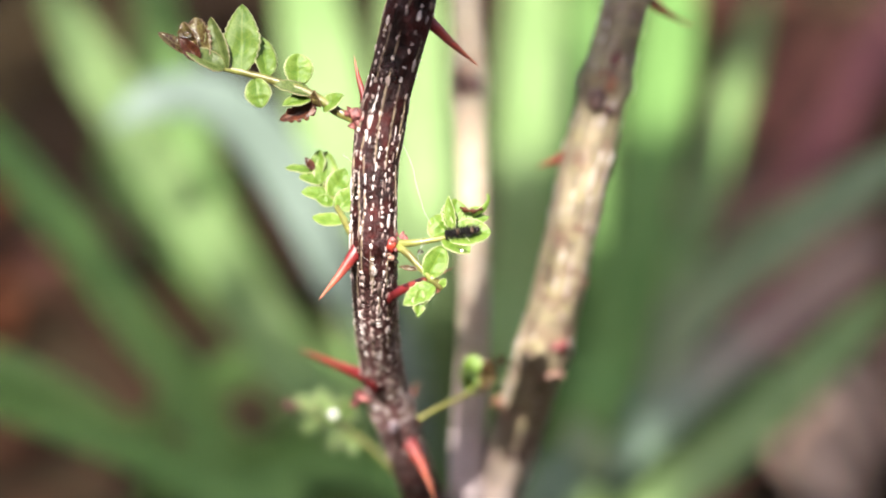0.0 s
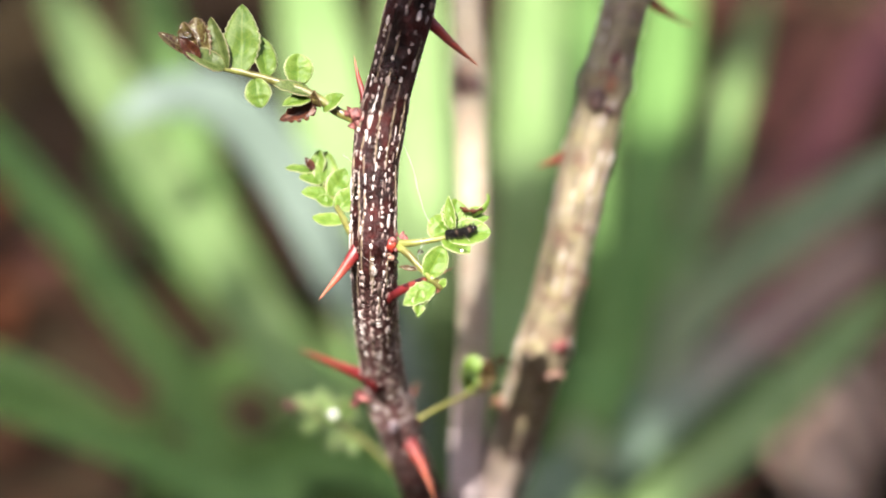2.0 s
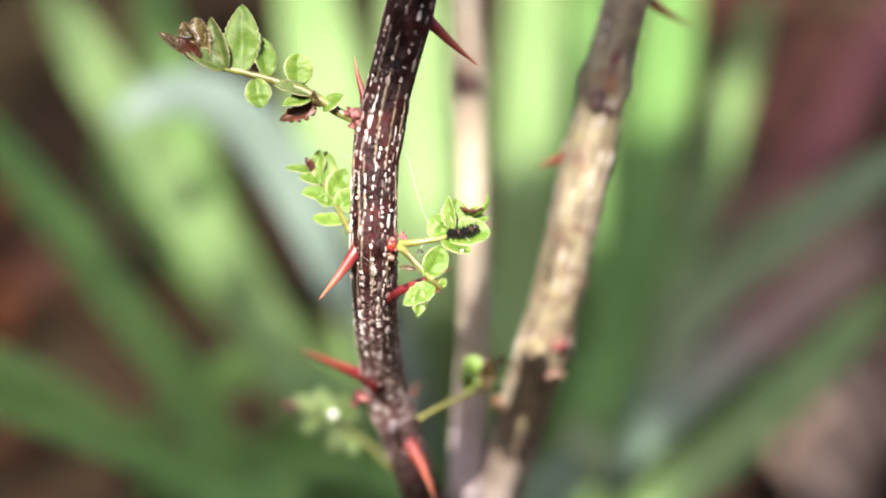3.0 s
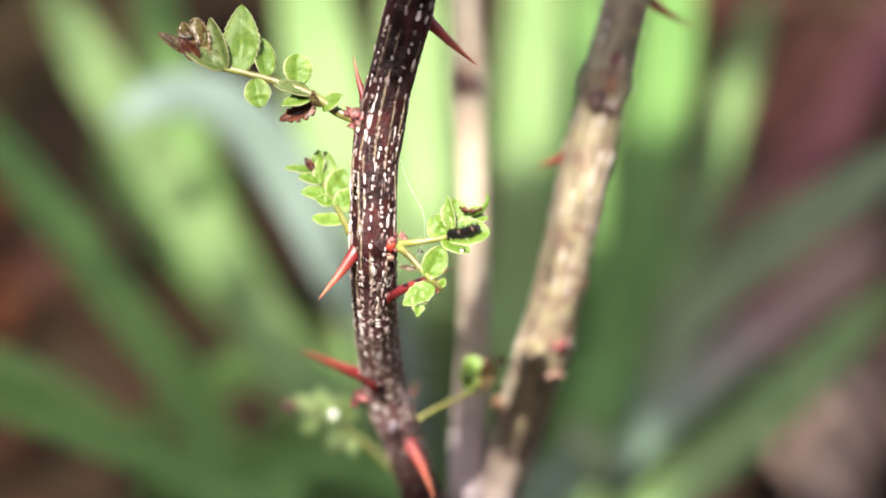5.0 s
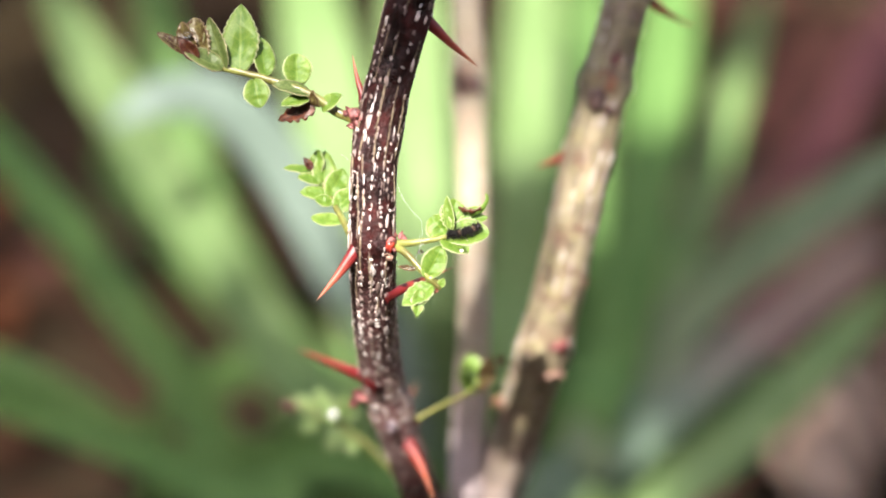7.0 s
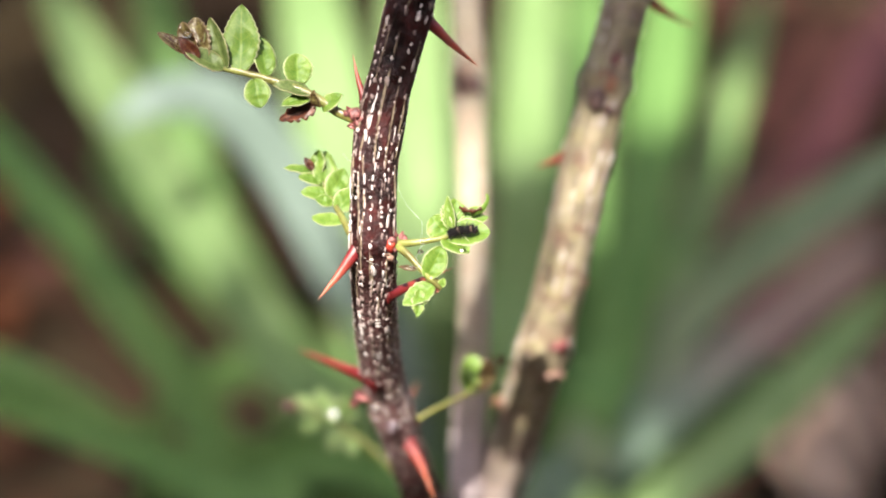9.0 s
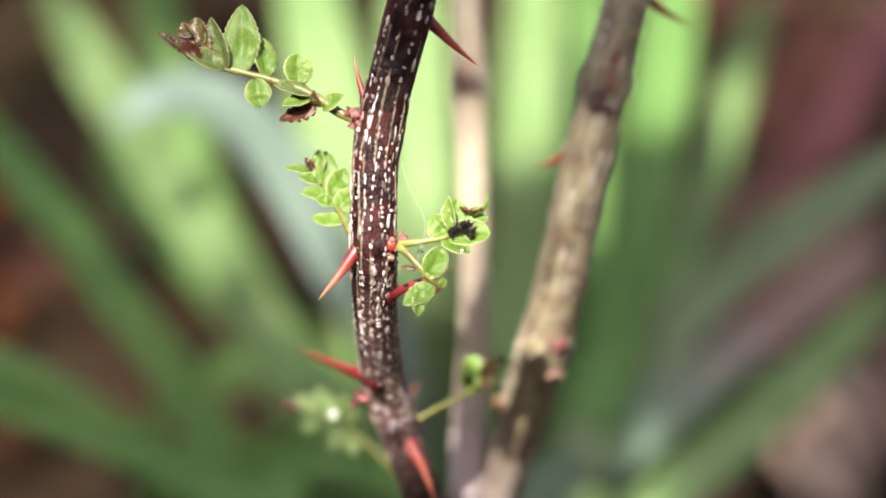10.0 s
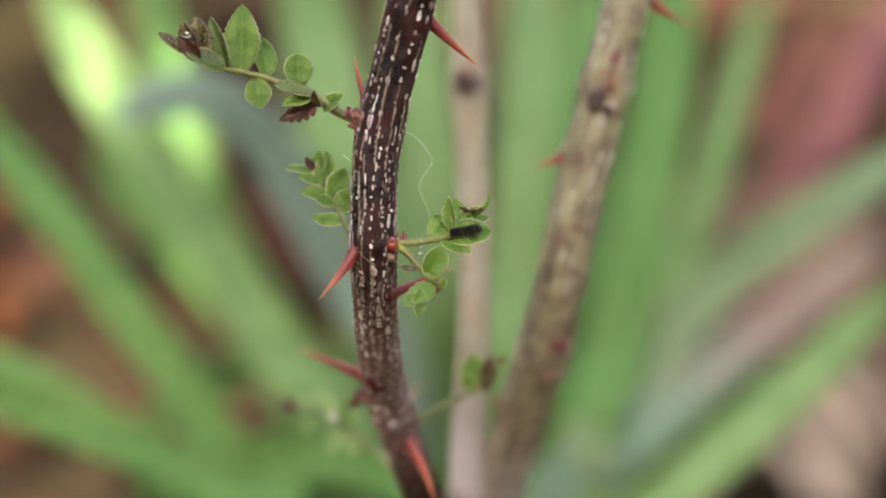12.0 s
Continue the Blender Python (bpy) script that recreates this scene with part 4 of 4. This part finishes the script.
def curled_edge():
    bm = bmesh.new()
    pts = curve_points([spot(*p) for p in ((1.9, 4.55, -1.0), (2.6, 4.2, -1.5), (3.5, 4.15, -1.8), (4.3, 4.45, -1.7))], 0.0002)
    sweep(bm, pts, lambda s, a: 0.00026 * (1 + 0.45 * math.sin(s * 70)) * (0.6 + 0.4 * math.sin(math.pi * min(1, s + 0.15))), 9, True, 0.6)
    part("curled_leaflet", bm, LEAF_RED, cat_sprig, "rolled red-brown leaf edge", pts[0])
    bm = bmesh.new()
    pts = curve_points([spot(*p) for p in ((3.2, 3.75, -1.2), (4.0, 4.2, -1.5), (4.65, 4.75, -1.4), (4.98, 5.4, -1.0), (4.9, 6.0, -0.7))], 0.0002)
    sweep(bm, pts, lambda s, a: 0.00036 * (1 - 0.35 * s) * (1 + 0.08 * math.sin(s * 40 + 2 * a)), 10, True, 0.5, False)
    part("curled_leaflet", bm, LEAF, cat_sprig, "upturned green leaf end", pts[0])


curled_edge()

# low sprigs
low_sprig = sprig([[(-5.48, -29.22, 41.1), (-8.36, -27.21, 50.7), (-10.83, -25.34, 53.3), (-13.96, -23.58, 55.9), (-17.06, -21.86, 57.2), (-19.34, -20.95, 57.2)]], "blurred pale green sprig behind the stem", 0.5)
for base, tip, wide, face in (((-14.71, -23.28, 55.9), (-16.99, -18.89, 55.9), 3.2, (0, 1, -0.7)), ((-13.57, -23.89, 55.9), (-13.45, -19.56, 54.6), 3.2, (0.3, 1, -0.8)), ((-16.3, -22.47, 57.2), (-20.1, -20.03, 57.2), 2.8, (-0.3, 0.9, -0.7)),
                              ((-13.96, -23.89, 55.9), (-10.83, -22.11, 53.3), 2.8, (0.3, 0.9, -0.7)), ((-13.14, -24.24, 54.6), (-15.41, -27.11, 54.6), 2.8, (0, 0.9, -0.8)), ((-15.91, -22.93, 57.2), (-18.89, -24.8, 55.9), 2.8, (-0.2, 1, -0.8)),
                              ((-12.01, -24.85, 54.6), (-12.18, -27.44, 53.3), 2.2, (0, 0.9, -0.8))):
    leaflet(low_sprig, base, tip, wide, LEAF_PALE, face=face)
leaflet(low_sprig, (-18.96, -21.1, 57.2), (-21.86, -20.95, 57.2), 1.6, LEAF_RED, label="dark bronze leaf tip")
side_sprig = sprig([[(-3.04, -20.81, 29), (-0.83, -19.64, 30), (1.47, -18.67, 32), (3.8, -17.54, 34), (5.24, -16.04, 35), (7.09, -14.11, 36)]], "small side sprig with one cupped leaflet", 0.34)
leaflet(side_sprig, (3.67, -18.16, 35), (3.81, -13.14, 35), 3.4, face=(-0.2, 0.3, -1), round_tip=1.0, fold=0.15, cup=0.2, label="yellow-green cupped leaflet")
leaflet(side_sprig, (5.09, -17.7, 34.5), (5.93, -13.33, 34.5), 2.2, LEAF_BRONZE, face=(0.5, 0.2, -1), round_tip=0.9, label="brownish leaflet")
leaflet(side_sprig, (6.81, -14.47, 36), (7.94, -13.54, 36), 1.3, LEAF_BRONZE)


# ---- drops of water ----
GLEAM = (TO_SUN - AWAY).normalized()


def drop(at, size, height, label):
    """A flat or domed bead of water, turned to throw a sun glint at the eye."""
    bm = bmesh.new()
    turn = GLEAM.to_track_quat("Z", "Y").to_matrix()
    lump(bm, spot(*at), size * 0.001, size * 0.0008, height * 0.001, turn, 14, 20, 0.05)
    ob = part("water_drop", bm, WATER, None, "", spot(*at))
    tagged(ob, label, "water drop", "drops on the leaves")


drop((-27.82, 23.28, -2.3), 0.46, 0.25, "clear water drop on a bronze leaflet")
drop((2.0, -0.2, -2.95), 0.55, 0.06, "thin film of water on a green leaflet")
# Stands for the wet leaflet's glare, put into the shape of a flat drop.
drop((-14.7, -22.0, 52), 0.95, 0.09, "flat water lens added for the glint on a blurred wet leaflet")
drop((-2.46, -0.31, -2.4), 0.32, 0.3, "clear water drop between two stalks")

# ---- caterpillar ----
SEGMENTS = 12
BODY = (2.08, 2.02, -2.2)
caterpillar = thing("caterpillar", spot(*BODY), "tiny black bristly caterpillar with brownish saddle on a leaflet", "caterpillar")


def make_segment(i):
    """One ring of the body with its bristles, along its own x."""
    rng = random.Random(70 + i)
    share_i = i / (SEGMENTS - 1)
    bm = bmesh.new()
    r = 0.00037 * (0.8 + 0.25 * math.sin(math.pi * min(1, 0.12 + 0.85 * share_i))) if i < SEGMENTS - 1 else 0.00037
    lump(bm, Vector(), 0.00024 if i < SEGMENTS - 1 else 0.00034, r, r * 0.95, None, 10, 14, 0.08)
    if i < SEGMENTS - 1:
        for k in range(9):
            a = math.pi * (k / 8 * 1.4 - 0.2)
            out = Vector((0, math.cos(a), math.sin(a)))
            lump(bm, out * r * 0.95, 0.00008, 0.00008, 0.00008, None, 4, 6, 0)
    skin = HEAD if i == SEGMENTS - 1 else SADDLE if i in (4, 9) else CATERPILLAR
    seg = part("head" if i == SEGMENTS - 1 else "body_ring", bm, skin, caterpillar, "glossy black head" if i == SEGMENTS - 1 else "", ORIGIN[caterpillar] * 0)
    bm = bmesh.new()
    for k in range(40 if i < SEGMENTS - 1 else 12):
        a = math.pi * rng.uniform(-0.25, 1.25)
        out = Vector((rng.uniform(-0.35, 0.35) + (0.3 if i == SEGMENTS - 1 else 0), math.cos(a), math.sin(a))).normalized()
        l = 0.0005 * rng.uniform(0.4, 1.1)
        pts = [out * r * 0.9, out * (r + l * 0.5), out * (r + l) + Vector((rng.uniform(-1, 1), 0, -0.3)) * l * 0.2]
        sweep(bm, pts, lambda s, ang: 0.000022 * (1.1 - s), 4, False)
    hair = part("bristle_coat", bm, BRISTLE, seg, "", Vector())
    tagged(hair, kind="stuff")
    seg.location = (0, 0, 0)
    hair.location = (0, 0, 0)
    return seg


segments = [make_segment(i) for i in range(SEGMENTS)]

# ---- silk thread ----
PIECES = 16
PIECE = 0.00082
silk = thing("silk_thread", spot(*(-1.48, 6.83, -2)), "fine white silk thread waving beside the stem", "thread")


def make_silk_piece(i):
    bm = bmesh.new()
    sweep(bm, [Vector((-PIECE * 0.53 + PIECE * 1.06 * k / 4, 0, 0)) for k in range(5)], lambda s, a: 0.00001, 6)
    ob = part("silk_piece", bm, SILK, silk, "", Vector())
    ob.location = (0, 0, 0)
    return ob


silk_pieces = [make_silk_piece(i) for i in range(PIECES)]


# ---- web strands between the stalks ----
web = thing("web_strands", spot(-2.6, 0.6, -2.6), "fine broken web strands with tiny water beads between stalks", "web")


def make_web():
    rng = random.Random(9)
    for line in (((-2.4, 1.5, -2.3), (-2.35, 0.1, -2.7), (-2.75, -0.8, -2.9), (-2.6, -1.9, -3.0)), ((-2.45, 0.15, -2.7), (-2.05, 0.4, -2.7), (-2.1, 0.85, -2.6), (-2.4, 1.0, -2.4)),
                 ((-4.9, -2.2, -2.2), (-4.2, -1.9, -2.6), (-3.6, -2.2, -2.8), (-2.7, -2.0, -2.9)), ((-4.8, -1.7, -2.2), (-4.1, -2.1, -2.6), (-3.2, -1.8, -2.8)),
                 ((-9.6, 9.2, -1.2), (-10.4, 9.9, 1), (-11.2, 10.6, 6)), ((-8.6, -0.9, -2.3), (-7.6, -1.6, -2.6), (-6.9, -1.75, -2.7)), ((-6.9, -3.6, -1.6), (-6.2, -3.9, -1.5), (-5.8, -3.1, -1.6))):
        pts = curve_points([spot(*p) for p in line], 0.00015)
        bm = bmesh.new()
        sweep(bm, pts, lambda s, a: 0.000009, 5)
        strand = part("strand", bm, SILK, web, "", pts[0])
        for k in range(4):
            bm = bmesh.new()
            p = rng.choice(pts)
            r = rng.uniform(0.00003, 0.00008)
            lump(bm, p, r, r, r, None, 6, 8, 0)
            part("water_bead", bm, WATER, strand, "", p)


make_web()


# ---- leafy bush behind the viewpoint: its boughs dapple the light ----
HUB = FOCUS + TO_SUN * 0.75
SUN_SIDE = TO_SUN.cross(Vector((0, 0, 1))).normalized()
SUN_RISE = SUN_SIDE.cross(TO_SUN)
FORK = HUB - SUN_RISE * 0.95 - SUN_SIDE * 0.05


def in_sun(a, b):
    """A place in the plane across the sunlight, a mm sideways and b mm up from the twig's own ray."""
    return HUB + SUN_SIDE * a * 0.001 + SUN_RISE * b * 0.001


bush = thing("leafy_bush", (FORK.x, FORK.y - 0.1, 0), "leafy green bush whose boughs dapple the sunlight", "bush")


def make_bush_trunk():
    bm = bmesh.new()
    foot = ORIGIN[bush]
    sweep(bm, curve_points([foot - Vector((0, 0, 0.02)), foot + Vector((0.01, 0.02, 0.06)), FORK], 0.01), lambda s, a: 0.022 * (1.3 - 0.6 * s), 14)
    part("trunk", bm, BARK_THIN, bush, "", foot)


make_bush_trunk()


def bough(fills, gaps, seed, tuft=(), outer=(), fine=()):
    """A limb with twigs and leaves over the given fields (side, rise, half width, half height, count), leaving the gaps free."""
    rng = random.Random(seed)
    bm = bmesh.new()
    end = in_sun(*fills[0][:2])
    sweep(bm, curve_points([FORK, FORK.lerp(end, 0.5) - TO_SUN * 0.04, end], 0.03), lambda s, a: 0.009 * (1.1 - 0.9 * s), 8)
    limb = part("limb", bm, BARK_THIN, bush, "", FORK)
    bm = bmesh.new()

    def leaves(fields, shrink=1.0):
        for fx, fy, fw, fh, count in fields:
            for i in range(count):
                x, y = fx + rng.uniform(-fw, fw), fy + rng.uniform(-fh, fh)
                if count > 9 and shrink == 1 and any(((x - gx) / gw) ** 2 + ((y - gy) / gh) ** 2 < 1 for gx, gy, gw, gh in gaps):
                    continue
                p = in_sun(x, y) + TO_SUN * rng.uniform(-0.04, 0.08)
                turn, size = rng.uniform(0, 6.28), rng.uniform(0.024, 0.04) * shrink * (1 if count > 9 else 0.55)
                way = (SUN_SIDE * math.cos(turn) + SUN_RISE * math.sin(turn)) * size
                leaf_mesh(bm, p - way * 0.5, p + way * 0.5, size * 0.6, TO_SUN + Vector((rng.uniform(-0.4, 0.4), rng.uniform(-0.4, 0.4), 0)), 0.2, 0.1, thick=0.0004, seed=i, n=6, m=1)

    leaves([*fills, *tuft])
    for k in range(7):
        fx, fy, fw, fh, _ = rng.choice(fills)
        p = in_sun(fx + rng.uniform(-fw, fw) * 0.8, fy + rng.uniform(-fh, fh) * 0.8)
        sweep(bm, curve_points([end, end.lerp(p, 0.5) + TO_SUN * 0.02, p], 0.02), lambda s, a: 0.0016 * (1.1 - 0.8 * s), 5)
    leaves(outer)
    leaves(fine, 0.16)
    tagged(part("crown", bm, CANOPY, limb, "", FORK), kind="stuff")
    return limb


bough([(90, 68, 150, 34, 620), (0, -58, 120, 32, 300), (-112, 150, 112, 80, 380), (-90, 30, 40, 60, 120), (130, 415, 260, 170, 1200), (150, 20, 80, 32, 240), (40, 120, 42, 32, 260), (205, 100, 32, 26, 120), (520, 420, 140, 230, 700), (22, 218, 18, 18, 60), (214, 175, 10, 14, 24), (157, 175, 9, 8, 14), (205, 152, 18, 22, 60)],
      [(3, 6, 32, 24), (-8, 12, 24, 24), (9, 48, 17, 26), (20, 9, 30, 20), (112, 94, 34, 25), (99, 73, 25, 20), (92, 120, 36, 32), (90, 155, 40, 34), (58, 158, 26, 38), (134, 114, 28, 22), (150, 134, 30, 27), (80, 83, 16, 15), (54, 138, 24, 22), (21, 150, 24, 32), (37, 504, 22, 22)], 21, [(2, 19, 1.5, 3, 7), (-12, 39, 3, 3, 8), (-12, 48, 4, 5, 8), (33, 50, 4, 4, 8), (-1, 50, 2, 2, 6), (30, 62, 2, 2, 8), (2, -26, 8, 3, 9), (8, -26, 5, 2, 8), (4, 20, 1, 1, 3), (180, 160, 10, 12, 5), (152, 132, 14, 14, 3), (29, -11, 2, 2, 4)], [(101, 72, 6, 5, 7), (8, 69, 4, 2, 7), (17, 70, 3, 2, 6)], [(144, 122, 24, 24, 112), (24, 16, 11, 7, 13), (20, 47, 2, 5, 16)])
swaying_bough = bough([(-118, 55, 105, 40, 420), (-138, -20, 105, 35, 340), (-47, -34, 29, 32, 170), (-135, 155, 106, 74, 780), (-60, 285, 60, 32, 240)], [], 33, [(-103, 150, 18, 18, 5)], [(-12, 116, 10, 9, 7), (-5, -13, 3, 4, 8), (1, -14, 2, 2, 6), (-3, 178, 6, 8, 9)])
SWING = [(0, -34), (3, -33), (5, -32), (7.2, -24), (8.8, -12), (9.5, -11), (10, -5), (10.2, 1), (10.5, 15), (10.7, 36), (11, 74), (11.2, 96), (11.5, 122), (12, 136)]


# ---- what moves ----
SWAY = [(0, 0), (3, 0), (5, -0.06), (6.5, -0.1), (7, -0.15), (9, -0.08), (9.5, -0.03), (10, -0.02), (10.5, -0.06), (11, 0), (12, 0)]
MOVERS = (main_stem, up_sprig, mid_sprig, cat_sprig, low_sprig, side_sprig)

# tail, back and head of the caterpillar: seconds and places
CRAWL = [
    (0, (0.37, 1.65, -2.3), (1.96, 1.90, -2.4), (3.73, 2.08, -2.3)),
    (1.4, (0.37, 1.65, -2.3), (1.96, 1.83, -2.4), (3.43, 2.26, -2.3)),
    (2.1, (0.43, 1.65, -2.3), (2.02, 1.83, -2.4), (3.36, 2.26, -2.3)),
    (2.8, (0.55, 1.71, -2.3), (2.08, 1.83, -2.4), (3.55, 2.32, -2.3)),
    (5.0, (0.67, 1.65, -2.3), (2.20, 1.83, -2.4), (3.79, 2.32, -2.3)),
    (6.2, (0.73, 1.65, -2.3), (2.32, 1.90, -2.4), (4.04, 2.57, -2.3)),
    (6.8, (0.73, 1.65, -2.3), (2.45, 1.83, -2.4), (4.04, 2.51, -2.3)),
    (8.8, (0.73, 1.65, -2.3), (2.20, 2.02, -2.5), (3.61, 2.14, -2.4)),
    (9.4, (0.80, 1.65, -2.3), (2.44, 2.38, -2.6), (3.42, 1.83, -2.6)),
    (10.0, (0.80, 1.65, -2.3), (2.69, 2.69, -2.7), (2.99, 1.59, -2.8)),
    (10.5, (0.80, 1.65, -2.3), (2.69, 2.50, -2.7), (3.24, 1.59, -2.7)),
    (11.0, (0.80, 1.71, -2.3), (2.32, 2.14, -2.5), (3.73, 2.08, -2.3)),
    (12, (0.92, 1.71, -2.3), (2.45, 1.96, -2.4), (3.91, 2.20, -2.3)),
]
# lines of the silk thread from the stalk up to the stem
THREAD = {
    0.0: ((-1.23, 2.64, -2.2), (-1.96, 3.87, -2.4), (-2.52, 5.71, -2.4), (-3.01, 7.56, -2), (-3.33, 9.01, -1), (-4.24, 11.16, 1.5), (-5.27, 12.61, 3)),
    1.5: ((-1.23, 2.64, -2.2), (-1.96, 3.87, -2.4), (-2.39, 5.46, -2.4), (-2.83, 7.07, -2), (-3.15, 8.58, -1), (-4.18, 11.16, 1.5), (-5.27, 12.61, 3)),
    3.0: ((-1.35, 2.52, -2.2), (-2.09, 3.87, -2.4), (-2.58, 5.46, -2.4), (-3.14, 7.13, -2), (-3.46, 8.70, -1), (-4.30, 11.16, 1.5), (-5.27, 12.61, 3)),
    5.0: ((-1.97, 1.29, -2.2), (-1.96, 3.44, -2.4), (-2.70, 5.28, -2.4), (-3.44, 6.52, -2), (-4.07, 8.09, -1), (-4.86, 10.66, 1.5), (-5.52, 12.61, 3)),
    6.5: ((-2.09, 1.29, -2.2), (-2.15, 3.01, -2.4), (-3.07, 3.99, -2.4), (-4.18, 5.60, -1.8), (-4.83, 7.19, 0), (-5.37, 10.37, 2), (-5.77, 12.61, 3)),
    9.0: ((-2.21, 1.29, -2.2), (-2.21, 3.01, -2.4), (-3.07, 3.87, -2.4), (-4.31, 5.48, -1.8), (-4.90, 7.19, 0), (-5.37, 10.37, 2), (-5.77, 12.61, 3)),
    10.0: ((-2.03, 1.29, -2.2), (-1.96, 3.13, -2.4), (-2.58, 4.67, -2.4), (-3.44, 6.21, -2), (-4.07, 7.96, -1), (-4.86, 10.66, 1.5), (-5.52, 12.61, 3)),
    10.5: ((-2.09, 1.29, -2.2), (-2.09, 2.89, -2.4), (-3.07, 3.87, -2.4), (-4.43, 5.91, -1.8), (-4.90, 7.50, 0), (-5.25, 10.37, 2), (-5.65, 12.61, 3)),
    11.2: ((-1.60, 2.52, -2.2), (-2.09, 3.87, -2.4), (-2.70, 5.89, -2.4), (-3.20, 7.44, -2), (-3.45, 8.99, -1.6), (-4.20, 10.07, -0.8), (-5.12, 12.56, 2)),
    12.0: ((-1.17, 2.76, -2.2), (-1.78, 4.54, -2.4), (-2.64, 6.63, -2.4), (-2.21, 7.81, -2), (-1.29, 9.17, -1.8), (-1.23, 10.04, -1.5), (-2.72, 11.98, -1), (-4.21, 12.95, 0)),
}


def along(points, n):
    """n + 1 even places on the smooth line through the points."""
    pts = curve_points([spot(*p) for p in points], 0.0002)
    return even(pts, n)


def motions():
    home = swaying_bough.location.copy()
    walk(swaying_bough, [(t, Matrix.Translation(home) @ Matrix.Rotation(x * 0.001 / 0.95, 4, TO_SUN)) for t, x in SWING])
    for ob in MOVERS:
        home = ob.location.copy()
        walk(ob, [(t, Matrix.Translation(home + RIGHT * x * 0.001)) for t, x in SWAY])
    for ob in (caterpillar, silk, web):
        home = ob.location.copy()
        walk(ob, [(t, Matrix.Translation(home + RIGHT * x * 0.001)) for t, x in SWAY])
    rows = [[] for _ in segments]
    for t, tail, back, front in CRAWL:
        a, b, c = spot(*tail), spot(*back), spot(*front)
        ctl = b * 2 - (a + c) * 0.5
        line = even([a * (1 - k / 60) ** 2 + ctl * 2 * (k / 60) * (1 - k / 60) + c * (k / 60) ** 2 for k in range(61)], SEGMENTS - 1)
        for i, (p, way, _, _) in enumerate(axes_along(line)):
            z = (UP * 0.6 - AWAY - way * (UP * 0.6 - AWAY).dot(way)).normalized()
            m = Matrix((way, z.cross(way), z)).transposed().to_4x4()
            rows[i].append((t, Matrix.Translation(p - ORIGIN[caterpillar]) @ m))
    for seg, r in zip(segments, rows):
        walk(seg, r)
    rows = [[] for _ in silk_pieces]
    for t, points in THREAD.items():
        line = along(points, PIECES)
        for i in range(PIECES):
            way = (line[i + 1] - line[i]).normalized()
            z = (-AWAY + way * AWAY.dot(way)).normalized()
            m = Matrix((way, z.cross(way), z)).transposed().to_4x4()
            rows[i].append((t, Matrix.Translation((line[i] + line[i + 1]) * 0.5 - ORIGIN[silk]) @ m))
    for piece, r in zip(silk_pieces, rows):
        walk(piece, r)


motions()
